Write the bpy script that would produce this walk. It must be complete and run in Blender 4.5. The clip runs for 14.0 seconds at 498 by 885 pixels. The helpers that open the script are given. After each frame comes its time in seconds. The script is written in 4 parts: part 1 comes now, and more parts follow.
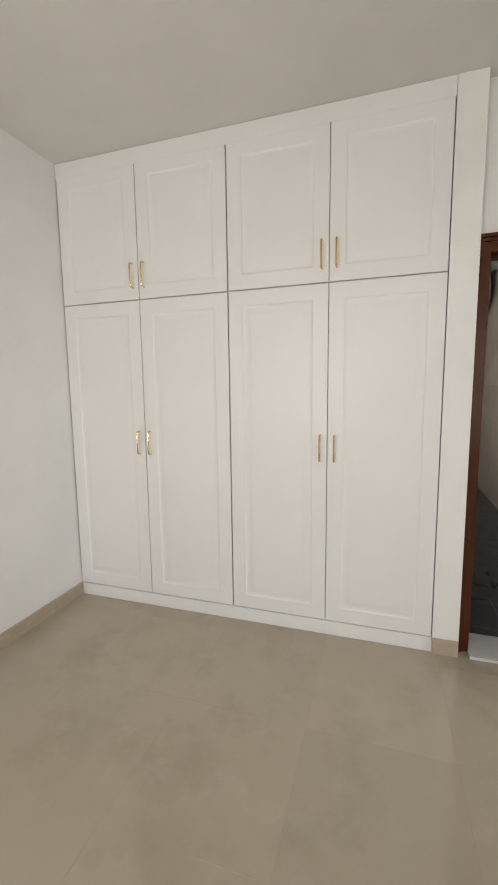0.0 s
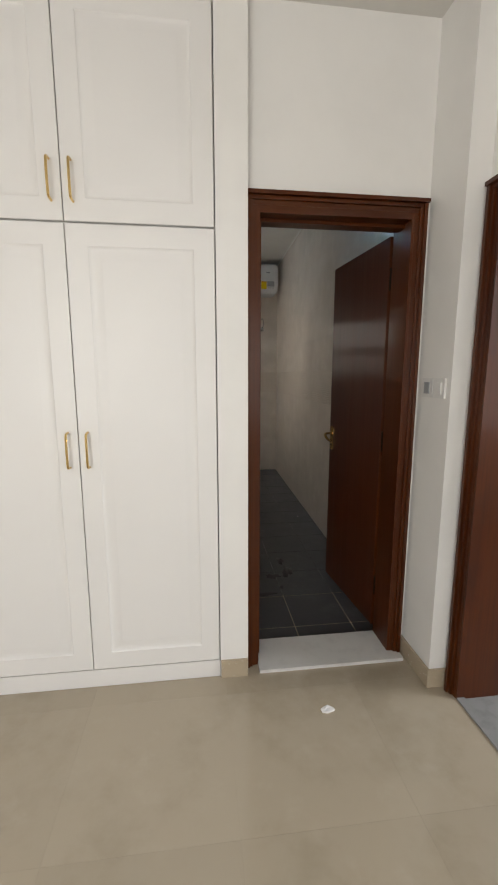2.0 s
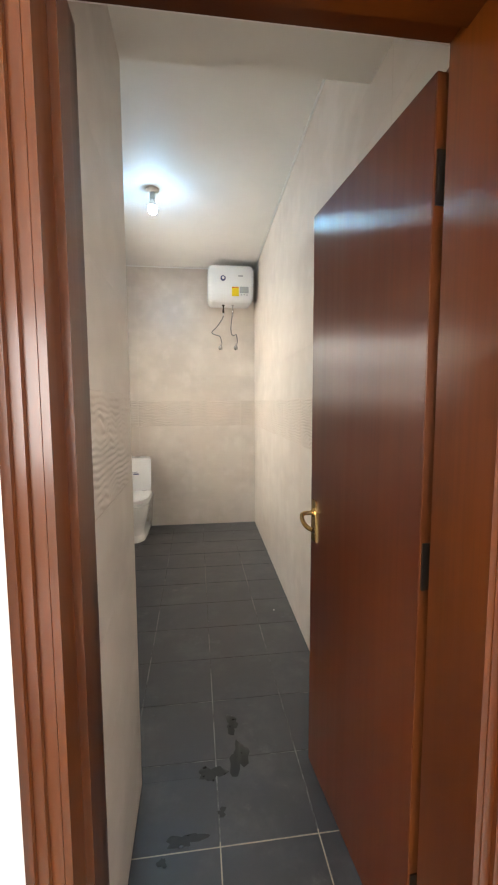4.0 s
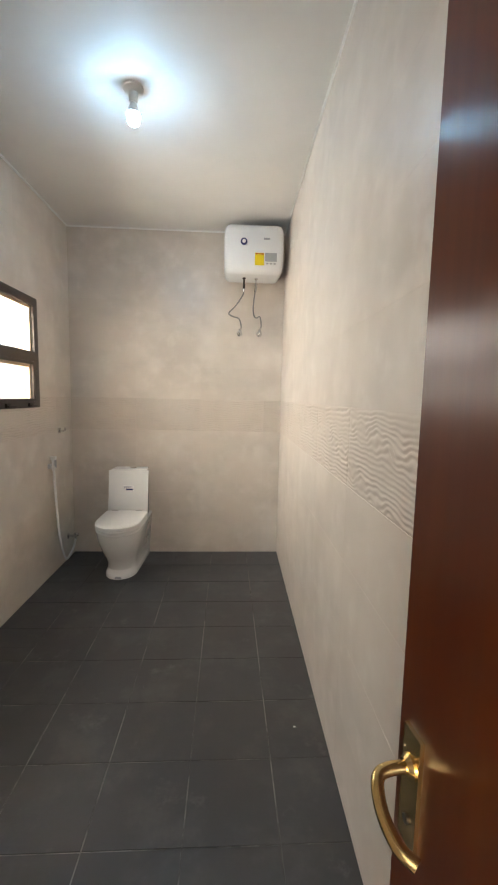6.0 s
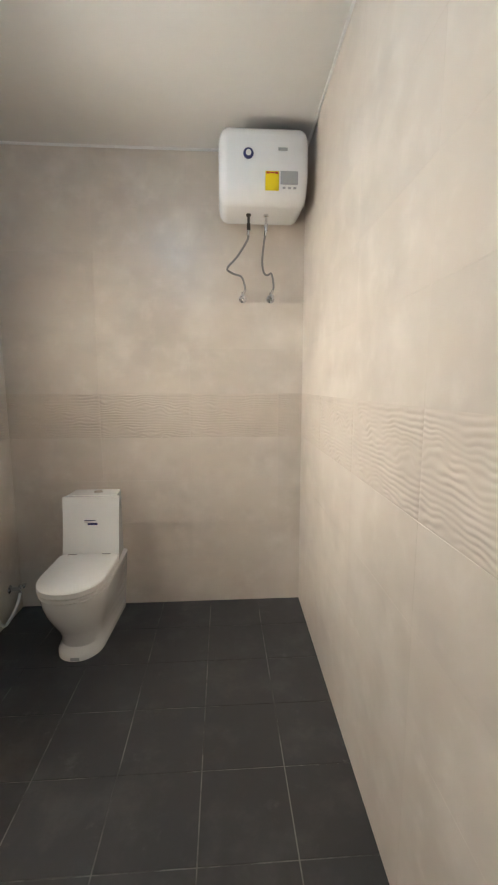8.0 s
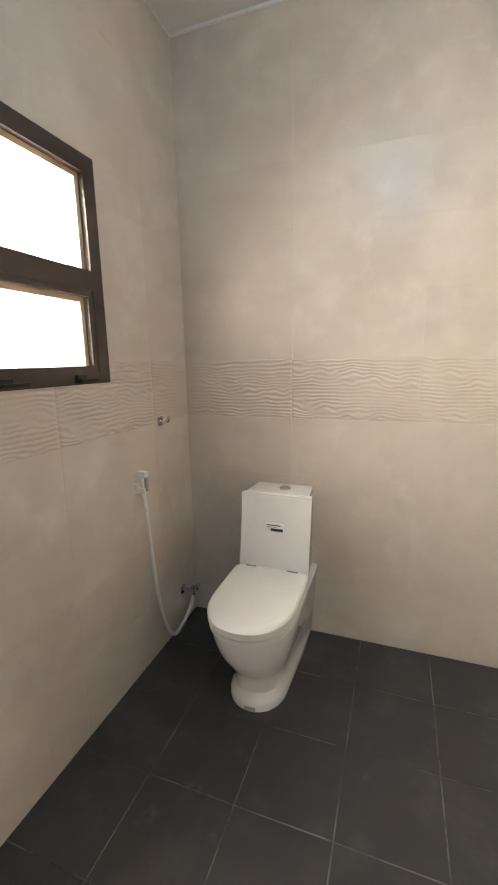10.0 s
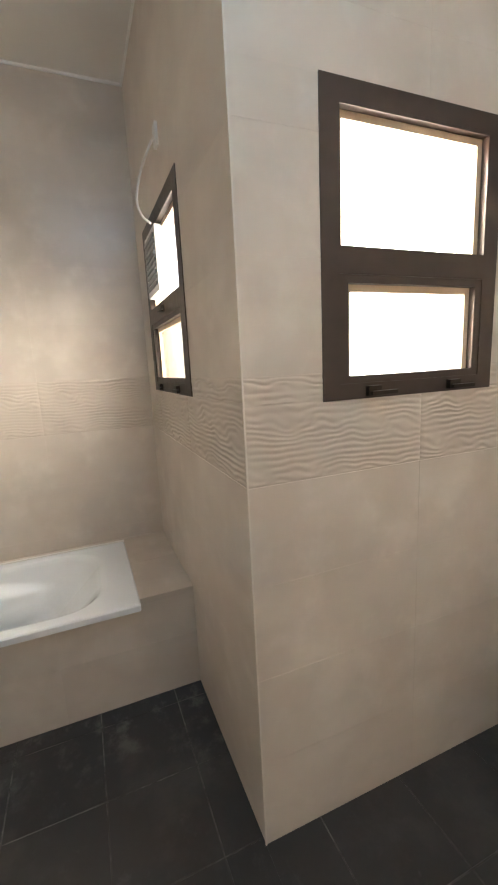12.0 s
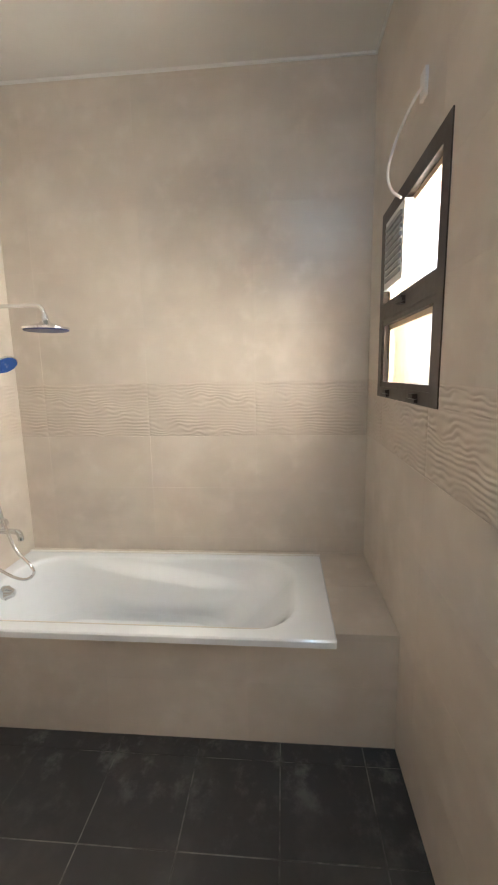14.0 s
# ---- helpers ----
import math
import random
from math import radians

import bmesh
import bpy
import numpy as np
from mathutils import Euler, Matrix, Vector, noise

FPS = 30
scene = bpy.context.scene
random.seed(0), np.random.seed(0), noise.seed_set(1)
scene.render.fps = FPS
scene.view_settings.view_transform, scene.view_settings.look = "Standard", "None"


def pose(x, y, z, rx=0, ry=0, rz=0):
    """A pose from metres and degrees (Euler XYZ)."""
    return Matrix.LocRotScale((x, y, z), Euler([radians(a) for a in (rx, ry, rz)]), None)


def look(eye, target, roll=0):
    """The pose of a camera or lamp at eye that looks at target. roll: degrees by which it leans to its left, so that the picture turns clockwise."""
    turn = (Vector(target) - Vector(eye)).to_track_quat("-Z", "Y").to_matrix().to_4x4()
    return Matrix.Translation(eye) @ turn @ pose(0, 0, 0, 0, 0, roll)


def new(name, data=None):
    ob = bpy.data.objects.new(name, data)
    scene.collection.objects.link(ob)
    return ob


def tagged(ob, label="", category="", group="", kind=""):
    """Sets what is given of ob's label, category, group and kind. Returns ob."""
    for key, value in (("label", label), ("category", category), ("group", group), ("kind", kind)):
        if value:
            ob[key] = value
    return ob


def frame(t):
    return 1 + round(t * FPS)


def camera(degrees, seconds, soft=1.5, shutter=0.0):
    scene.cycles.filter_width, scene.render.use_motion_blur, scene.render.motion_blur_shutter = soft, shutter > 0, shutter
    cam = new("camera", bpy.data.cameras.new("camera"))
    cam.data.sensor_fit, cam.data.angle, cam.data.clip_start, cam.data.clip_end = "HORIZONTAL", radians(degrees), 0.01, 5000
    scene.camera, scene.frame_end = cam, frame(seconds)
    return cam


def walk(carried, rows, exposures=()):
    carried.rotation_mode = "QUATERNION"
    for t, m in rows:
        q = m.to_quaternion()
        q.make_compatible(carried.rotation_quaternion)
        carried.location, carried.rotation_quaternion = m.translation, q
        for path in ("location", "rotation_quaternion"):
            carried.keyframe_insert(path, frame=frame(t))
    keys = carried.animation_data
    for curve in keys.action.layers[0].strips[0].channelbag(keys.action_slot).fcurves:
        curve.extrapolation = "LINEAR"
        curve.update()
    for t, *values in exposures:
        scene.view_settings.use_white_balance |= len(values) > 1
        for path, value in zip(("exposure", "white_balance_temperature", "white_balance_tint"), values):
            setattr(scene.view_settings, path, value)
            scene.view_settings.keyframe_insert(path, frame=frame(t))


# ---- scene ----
cam = camera(62.6, 14.0, soft=2.0)
PATH = [
    (0, (-0.433, -2.325, 1.458), (-1.045, -0.438, 1.208), -0.7),
    (0.5, (-0.55, -2.283, 1.46), (-1.061, -0.365, 1.21), -0.4),
    (1, (-0.545, -2.189, 1.445), (-0.799, -0.223, 1.177), 0.5),
    (1.5, (-0.393, -1.989, 1.442), (-0.427, -0.01, 1.154), 0.5),
    (2, (-0.215, -1.785, 1.442), (0.026, 0.175, 1.12), 0.0),
    (2.2, (-0.155, -1.671, 1.426), (0.192, 0.268, 1.082), -0.0),
    (4.4, (0.345, -0.411, 1.49), (0.524, 1.573, 1.314), 0.1),
    (4.5, (0.366, -0.389, 1.503), (0.507, 1.598, 1.324), 0.6),
    (5, (0.442, -0.097, 1.521), (0.439, 1.893, 1.318), 0.1),
    (5.5, (0.483, 0.157, 1.542), (0.444, 2.141, 1.294), 0.2),
    (6, (0.449, 0.458, 1.522), (0.558, 2.443, 1.302), 1.2),
    (6.5, (0.456, 0.72, 1.506), (0.703, 2.699, 1.355), 0.7),
    (7, (0.479, 1.022, 1.555), (0.781, 2.992, 1.383), -0.0),
    (9.3, (0.265, 2.102, 1.492), (-0.146, 4.02, 1.102), -1.3),
    (9.5, (0.242, 2.17, 1.482), (-0.254, 4.068, 1.093), -1.5),
    (10, (0.101, 2.337, 1.489), (-0.57, 4.18, 1.095), -1.0),
    (10.5, (0.028, 2.458, 1.496), (-0.992, 4.122, 1.059), -0.6),
    (11, (0.032, 2.543, 1.502), (-1.414, 3.852, 1.058), -1.4),
    (11.5, (0.014, 2.513, 1.503), (-1.674, 3.504, 1.093), -2.7),
    (12, (-0.015, 2.449, 1.522), (-1.84, 3.179, 1.153), -2.9),
    (12.5, (-0.032, 2.407, 1.532), (-1.935, 2.921, 1.19), -1.8),
    (13, (-0.046, 2.401, 1.526), (-1.995, 2.696, 1.186), -1.9),
    (13.5, (-0.151, 2.396, 1.522), (-2.123, 2.482, 1.197), -1.1),
    (14, (-0.289, 2.384, 1.529), (-2.255, 2.217, 1.201), -1.1),
]
walk(cam, [(t, look(eye, target, roll)) for t, eye, target, roll in PATH], exposures=[
    (0.0, -0.50), (2.2, -0.30), (3.1, 0.15), (3.7, 1.4), (4.3, 2.10), (5.0, 1.93), (5.5, 1.84), (6.5, 1.62), (7.2, 1.40), (9.3, 1.92), (10.0, 1.94), (11.0, 2.10), (14.0, 2.16)])

# strength of the lights
W1_WATTS, W2_WATTS, BED_WATTS, HALL_WATTS, BULB_GLOW = 50, 32, 92, 66, 90

# ---------------------------------------------------------------- exposure keys are in walk() above
# world: hazy daylight outside
world = bpy.data.worlds.new("sky")
scene.world = world
world.use_nodes = True
wn = world.node_tree
sky = wn.nodes.new("ShaderNodeTexSky")
sky.sky_type, sky.sun_disc = "NISHITA", False
sky.sun_elevation, sky.sun_rotation = radians(55), radians(200)
wn.links.new(sky.outputs[0], wn.nodes["Background"].inputs[0])
wn.nodes["Background"].inputs[1].default_value = 0.12

SUN = new("sun", bpy.data.lights.new("sun", "SUN"))
SUN.data.energy, SUN.data.angle, SUN.data.color = 2.5, radians(0.6), (1, 0.95, 0.88)
SUN.matrix_world = look((0, 0, 10), (0.9, 2.4, 6.0))


def window_light(name, m, w, h, watts, color):
    """The sky's light in a window's opening; shines along its own -z."""
    d = bpy.data.lights.new(name, "AREA")
    d.shape, d.size, d.size_y, d.energy, d.color = "RECTANGLE", w, h, watts, color
    ob = new(name, d)
    ob.matrix_world = m
    return ob


window_light("daylight_toilet_window", look((-1.47, 3.55, 2.02), (-0.47, 3.55, 1.78)), 1.05, 1.45, W1_WATTS, (1.0, 0.93, 0.84))
window_light("daylight_bath_window", look((-1.98, 3.30, 2.02), (-1.98, 2.30, 1.78)), 1.05, 1.45, W2_WATTS, (1.0, 0.93, 0.84))
window_light("daylight_bedroom_window", look((-1.35, -4.66, 1.55), (-0.95, 0, 1.15)), 1.9, 1.7, BED_WATTS, (1.0, 0.985, 0.96))
window_light("daylight_stair_window", look((3.08, -1.0, 1.7), (0, -1.0, 1.2)), 1.2, 1.5, HALL_WATTS, (0.96, 0.98, 1.0))

# ---------------------------------------------------------------- materials


def srgb(*c):
    return tuple((v / 12.92 if v <= 0.04045 else ((v + 0.055) / 1.055) ** 2.4) for v in c) + (1,)


class Mat:
    """A Principled material with small node helpers."""

    def __init__(self, name, color, rough=0.5, metal=0.0, coat=0.0, spec=0.5):
        self.m = bpy.data.materials.new(name)
        self.m.use_nodes = True
        self.t = self.m.node_tree
        self.b = self.t.nodes["Principled BSDF"]
        self.b.inputs["Base Color"].default_value = (*color[:3], 1)
        self.b.inputs["Roughness"].default_value = rough
        self.b.inputs["Metallic"].default_value = metal
        self.b.inputs["Coat Weight"].default_value = coat
        self.b.inputs["Coat Roughness"].default_value = 0.06
        self.b.inputs["Specular IOR Level"].default_value = spec
        self.color = self.t.nodes.new("ShaderNodeRGB")
        self.color.outputs[0].default_value = (*color[:3], 1)
        self.col = self.color.outputs[0]
        self.coords = self.t.nodes.new("ShaderNodeNewGeometry").outputs["Position"]
        self.normal = None

    def node(self, kind, **kw):
        n = self.t.nodes.new(kind)
        for k, v in kw.items():
            n.inputs[k].default_value = v
        return n

    def link(self, a, b):
        self.t.links.new(a, b)

    def noise(self, scale, detail=3.0, rough=0.55, stretch=None):
        n = self.node("ShaderNodeTexNoise", Scale=scale, Detail=detail, Roughness=rough)
        src = self.coords
        if stretch:
            mp = self.node("ShaderNodeMapping", Scale=stretch)
            self.link(src, mp.inputs["Vector"])
            src = mp.outputs[0]
        self.link(src, n.inputs["Vector"])
        return n.outputs["Fac"]

    def ramp(self, fac, lo, hi):
        """Rises softly from 0 at lo to 1 at hi."""
        r = self.t.nodes.new("ShaderNodeValToRGB")
        r.color_ramp.interpolation = "EASE"
        for el, at, v in zip(r.color_ramp.elements, (lo, hi), (0, 1)):
            el.position, el.color = at, (v, v, v, 1)
        self.link(fac, r.inputs[0])
        return r.outputs[0]

    def fall(self, value, lo, hi):
        """A straight rise from lo to hi of any two values."""
        r = self.node("ShaderNodeMapRange")
        r.inputs["From Min"].default_value, r.inputs["From Max"].default_value = lo, hi
        self.link(value, r.inputs["Value"])
        return r.outputs[0]

    def blend(self, color, fac, amount=1.0):
        """Mixes a second colour in where fac is high."""
        mul = self.node("ShaderNodeMath")
        mul.operation = "MULTIPLY"
        mul.inputs[1].default_value = amount
        self.link(fac, mul.inputs[0])
        mx = self.t.nodes.new("ShaderNodeMix")
        mx.data_type = "RGBA"
        self.link(mul.outputs[0], mx.inputs[0])
        self.link(self.col, mx.inputs[6])
        mx.inputs[7].default_value = (*color[:3], 1)
        self.col = mx.outputs[2]
        return self

    def piece(self, amount=0.06):
        """Each piece a little lighter or darker."""
        info = self.t.nodes.new("ShaderNodeObjectInfo")
        r = self.node("ShaderNodeMapRange")
        r.inputs["To Min"].default_value, r.inputs["To Max"].default_value = 1 - amount, 1 + amount
        self.link(info.outputs["Random"], r.inputs["Value"])
        h = self.t.nodes.new("ShaderNodeHueSaturation")
        self.link(r.outputs[0], h.inputs["Value"])
        self.link(self.col, h.inputs["Color"])
        self.col = h.outputs[0]
        return self

    def tilt(self, amount):
        """Each piece laid a little out of true."""
        info = self.t.nodes.new("ShaderNodeObjectInfo")
        wn_ = self.t.nodes.new("ShaderNodeTexWhiteNoise")
        wn_.noise_dimensions = "1D"
        self.link(info.outputs["Random"], wn_.inputs["W"])
        off = self.t.nodes.new("ShaderNodeVectorMath")
        off.operation = "SUBTRACT"
        off.inputs[1].default_value = (0.5, 0.5, 0.5)
        self.link(wn_.outputs["Color"], off.inputs[0])
        sc = self.t.nodes.new("ShaderNodeVectorMath")
        sc.operation = "SCALE"
        sc.inputs["Scale"].default_value = amount * 2
        self.link(off.outputs[0], sc.inputs[0])
        add = self.t.nodes.new("ShaderNodeVectorMath")
        self.link(self.t.nodes.new("ShaderNodeNewGeometry").outputs["Normal"], add.inputs[0])
        self.link(sc.outputs[0], add.inputs[1])
        nz = self.t.nodes.new("ShaderNodeVectorMath")
        nz.operation = "NORMALIZE"
        self.link(add.outputs[0], nz.inputs[0])
        self.normal = nz.outputs[0]
        return self

    def gloss(self, fac, lo, hi):
        r = self.node("ShaderNodeMapRange")
        r.inputs["To Min"].default_value, r.inputs["To Max"].default_value = lo, hi
        self.link(fac, r.inputs["Value"])
        self.link(r.outputs[0], self.b.inputs["Roughness"])
        return self

    def bump(self, fac, strength=0.2, distance=0.002):
        b = self.node("ShaderNodeBump", Strength=strength, Distance=distance)
        self.link(fac, b.inputs["Height"])
        if self.normal:
            self.link(self.normal, b.inputs["Normal"])
        self.normal = b.outputs[0]
        self.link(self.normal, self.b.inputs["Normal"])
        return self

    def done(self):
        self.link(self.col, self.b.inputs["Base Color"])
        return self.m


def cement_tile():
    m = Mat("cement_look_tile", (0.615, 0.540, 0.462), 0.3, spec=0.75)
    m.blend((0.50, 0.438, 0.372), m.ramp(m.noise(1.5, 3.0, 0.5), 0.36, 0.82), 1.0)
    m.blend((0.69, 0.620, 0.545), m.ramp(m.noise(3.1, 3.0, 0.5), 0.42, 0.86), 0.95)
    m.blend((0.50, 0.440, 0.380), m.ramp(m.noise(2.2, 3.0, 0.5, (1, 1, 2.2)), 0.44, 0.88), 0.75)
    m.blend((0.71, 0.645, 0.570), m.ramp(m.noise(7.5, 4.0, 0.55), 0.46, 0.90), 0.70)
    m.piece(0.022)
    m.tilt(0.014)
    m.gloss(m.noise(6, 3.0), 0.285, 0.37)
    m.bump(m.noise(2.5, 2.0), 0.12, 0.01)
    return m.done()


def relief_tile():
    m = Mat("wave_relief_tile", (0.595, 0.520, 0.445), 0.34)
    m.blend((0.50, 0.438, 0.372), m.ramp(m.noise(2.5, 3.0), 0.40, 0.72), 0.6)
    m.piece(0.03)
    m.bump(m.noise(120, 2.0), 0.06, 0.001)
    return m.done()


def dark_tile():
    m = Mat("anthracite_floor_tile", (0.022, 0.0222, 0.0248), 0.42, spec=0.8)
    m.blend((0.060, 0.059, 0.058), m.ramp(m.noise(3.2, 5.0, 0.65), 0.46, 0.72), 0.75)
    m.blend((0.17, 0.165, 0.155), m.ramp(m.noise(5.5, 6.0, 0.75), 0.6, 0.85), 0.45)
    m.blend((0.2, 0.19, 0.18), m.ramp(m.noise(120, 2.0), 0.66, 0.8), 0.12)
    m.blend((0.22, 0.217, 0.21), m.ramp(m.noise(3.0, 6.0, 0.7), 0.58, 0.78), 0.45)
    m.blend((0.30, 0.295, 0.285), m.ramp(m.noise(7.0, 5.0, 0.75, (1.0, 0.45, 1.0)), 0.66, 0.80), 0.5)
    # cement dust left along the foot of the bath
    sep = m.node("ShaderNodeSeparateXYZ")
    m.link(m.coords, sep.inputs[0])
    foot = m.node("ShaderNodeMath")
    foot.operation = "MULTIPLY"
    m.link(m.fall(sep.outputs[0], -1.36, -1.70), foot.inputs[0])
    m.link(m.ramp(m.noise(8.0, 5.0, 0.65), 0.50, 0.72), foot.inputs[1])
    m.blend((0.30, 0.30, 0.295), foot.outputs[0], 0.45)
    m.piece(0.1)
    # bluish sheen adds glare at low viewing angles, over a film of building dust
    m.b.inputs["Sheen Weight"].default_value = 0.36
    m.b.inputs["Sheen Roughness"].default_value = 0.34
    m.b.inputs["Sheen Tint"].default_value = (0.80, 0.86, 0.95, 1)
    m.gloss(m.noise(5, 5.0, 0.7), 0.28, 0.52)
    m.bump(m.noise(150, 3.0), 0.15, 0.001)
    return m.done()


def beige_tile():
    m = Mat("polished_beige_tile", (0.42, 0.36, 0.275), 0.16)
    m.blend((0.345, 0.292, 0.215), m.ramp(m.noise(2.4, 6.0, 0.65), 0.45, 0.7), 0.7)
    m.blend((0.47, 0.41, 0.325), m.ramp(m.noise(6, 5.0, 0.65), 0.52, 0.78), 0.5)
    m.blend((0.2, 0.165, 0.12), m.ramp(m.noise(22, 5.0, 0.8), 0.68, 0.85), 0.35)
    m.piece(0.03)
    m.gloss(m.noise(4, 6.0, 0.75), 0.03, 0.16)
    m.bump(m.noise(3, 2.0), 0.05, 0.01)
    return m.done()


def paint(name, color, rough=0.55):
    m = Mat(name, color, rough)
    dark = tuple(v * 0.92 for v in color[:3])
    m.blend(dark, m.ramp(m.noise(2.2, 4.0), 0.4, 0.7), 0.6)
    m.bump(m.noise(220, 2.0), 0.12, 0.0008)
    m.bump(m.noise(7, 3.0), 0.1, 0.004)
    return m.done()


def mahogany(name, color, dark, coat=0.6, axis="z", gleam=0.4):
    m = Mat(name, color, 0.29, coat=coat)
    m.b.inputs["Coat Roughness"].default_value = 0.29
    m.b.inputs["Specular IOR Level"].default_value = gleam
    stretch = (22, 22, 0.7) if axis == "z" else (0.7, 22, 22)
    m.blend(dark, m.ramp(m.noise(1.2, 4.0, 0.6, (3, 3, 0.8) if axis == "z" else (0.8, 3, 3)), 0.40, 0.62), 0.7)
    m.blend(dark, m.ramp(m.noise(3.0, 5.0, 0.65, stretch), 0.42, 0.66), 0.45)
    # brushed varnish: broad waves along the grain
    m.bump(m.noise(1.0, 2.0, 0.5, (9, 9, 0.5) if axis == "z" else (0.5, 9, 9)), 0.35, 0.006)
    m.bump(m.noise(1.0, 2.0, 0.5, (60, 60, 2.0) if axis == "z" else (2.0, 60, 60)), 0.12, 0.0008)
    m.link(m.normal, m.b.inputs["Coat Normal"])
    # brush marks spread the highlights across the grain
    if axis == "z":
        tg = m.t.nodes.new("ShaderNodeTangent")
        tg.direction_type, tg.axis = "RADIAL", "Z"
        m.link(tg.outputs[0], m.b.inputs["Tangent"])
        m.b.inputs["Anisotropic"].default_value = 0.95
    return m.done()


def plain(name, color, rough=0.4, metal=0.0, coat=0.0, wear=0.08):
    m = Mat(name, color, rough, metal, coat)
    m.blend(tuple(v * (1 - 2.2 * wear) for v in color[:3]), m.ramp(m.noise(18, 4.0), 0.45, 0.75), 0.6)
    k = 0.08 if wear > 0.03 else 0.012
    m.gloss(m.noise(35, 3.0), max(0.03, rough - k), rough + k)
    return m.done()


TILE, RELIEF, DARKTILE, BEIGE = cement_tile(), relief_tile(), dark_tile(), beige_tile()
GROUT_WALL = plain("wall_grout", (0.66, 0.60, 0.53), 0.8)


def floor_grout():
    m = Mat("floor_grout", (0.23, 0.225, 0.215), 0.85)
    m.blend((0.055, 0.054, 0.053), m.ramp(m.noise(2.6, 5.0, 0.7), 0.40, 0.56), 0.9)
    m.blend((0.42, 0.41, 0.40), m.ramp(m.noise(5.0, 4.0, 0.7), 0.62, 0.75), 0.7)
    return m.done()


GROUT_FLOOR = floor_grout()
GROUT_BED = plain("bedroom_grout", (0.41, 0.35, 0.268), 0.25)
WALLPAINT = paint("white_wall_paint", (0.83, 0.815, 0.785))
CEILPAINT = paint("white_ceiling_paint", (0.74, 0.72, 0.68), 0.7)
BATHCEIL = paint("bathroom_ceiling_paint", (0.73, 0.708, 0.672), 0.6)


def lacquer():
    m = Mat("white_lacquered_board", (0.80, 0.785, 0.765), 0.42)
    m.blend((0.765, 0.75, 0.73), m.ramp(m.noise(1.5, 3.0), 0.4, 0.7), 0.6)
    m.bump(m.noise(25, 2.0), 0.03, 0.001)
    return m.done()


LACQUER = lacquer()
WOOD = mahogany("mahogany_door_leaf", (0.070, 0.0130, 0.0006), (0.040, 0.0050, 0.0003), 0.08, gleam=0.75)
WOODFRAME = mahogany("mahogany_frame", (0.080, 0.0180, 0.0016), (0.042, 0.0080, 0.0008), 0.3, gleam=0.25)
WOODHEAD = mahogany("mahogany_head", (0.080, 0.0180, 0.0016), (0.042, 0.0080, 0.0008), 0.3, "x", 0.2)
WOODEDGE = mahogany("raw_door_edge", (0.105, 0.028, 0.006), (0.07, 0.017, 0.004), 0.2)
BRASS = plain("polished_brass", (0.78, 0.56, 0.24), 0.2, 1.0)
DARKMETAL = plain("bronzed_steel", (0.05, 0.042, 0.035), 0.4, 0.8)
CHROME = plain("chrome", (0.72, 0.73, 0.74), 0.1, 1.0, wear=0.03)
BRAID = plain("braided_steel", (0.24, 0.235, 0.225), 0.4, 0.8)
PORCELAIN = plain("white_porcelain", (0.80, 0.79, 0.77), 0.08, coat=0.5, wear=0.01)
ACRYLIC = plain("white_acrylic", (0.86, 0.885, 0.91), 0.16, coat=0.3, wear=0.01)
WHITEPLASTIC = plain("white_plastic", (0.76, 0.75, 0.73), 0.32, wear=0.02)
ENAMEL = plain("white_enamelled_steel", (0.79, 0.79, 0.79), 0.25, wear=0.015)
BROWNALU = plain("dark_brown_aluminium", (0.066, 0.047, 0.038), 0.38, 0.2)
TANALU = plain("tan_inner_frame", (0.64, 0.49, 0.34), 0.45)
TANRENDER = plain("tan_outer_render", (0.34, 0.22, 0.11), 0.8)
GREYSTONE = plain("grey_marble", (0.27, 0.27, 0.27), 0.22, wear=0.12)
WHITESTONE = plain("white_marble", (0.66, 0.65, 0.63), 0.22, wear=0.06)
BLACKSTONE = plain("black_granite", (0.022, 0.022, 0.024), 0.5, wear=0.15)
SKIRT = plain("beige_skirting_tile", (0.44, 0.365, 0.265), 0.25, wear=0.05)
BLUE = plain("blue_plastic", (0.03, 0.10, 0.36), 0.25)
NAVY = plain("dark_blue_print", (0.02, 0.025, 0.12), 0.35)
YELLOW = plain("yellow_paper", (0.80, 0.62, 0.0), 0.5, wear=0.02)
RED = plain("red_print", (0.55, 0.06, 0.03), 0.5)
GREYPRINT = plain("grey_print", (0.36, 0.37, 0.38), 0.45)
PAPER = plain("white_paper", (0.82, 0.81, 0.80), 0.6, wear=0.01)
STAIN = plain("wet_dirt", (0.012, 0.011, 0.010), 0.3, wear=0.2)
SEALANT = plain("white_sealant", (0.78, 0.77, 0.74), 0.5, wear=0.02)


def glass_material():
    m = Mat("obscured_glass", (0.93, 0.95, 0.94), 0.18)
    m.b.inputs["Transmission Weight"].default_value = 1.0
    m.b.inputs["IOR"].default_value = 1.25
    m.bump(m.noise(160, 2.0), 0.2, 0.002)
    return m.done()


def bulb_material():
    m = Mat("lit_bulb_glass", (1, 1, 1), 0.3)
    m.b.inputs["Emission Color"].default_value = (0.39, 0.70, 1.0, 1)
    m.b.inputs["Emission Strength"].default_value = BULB_GLOW
    return m.done()


GLASS, BULB = glass_material(), bulb_material()

# ---------------------------------------------------------------- mesh helpers


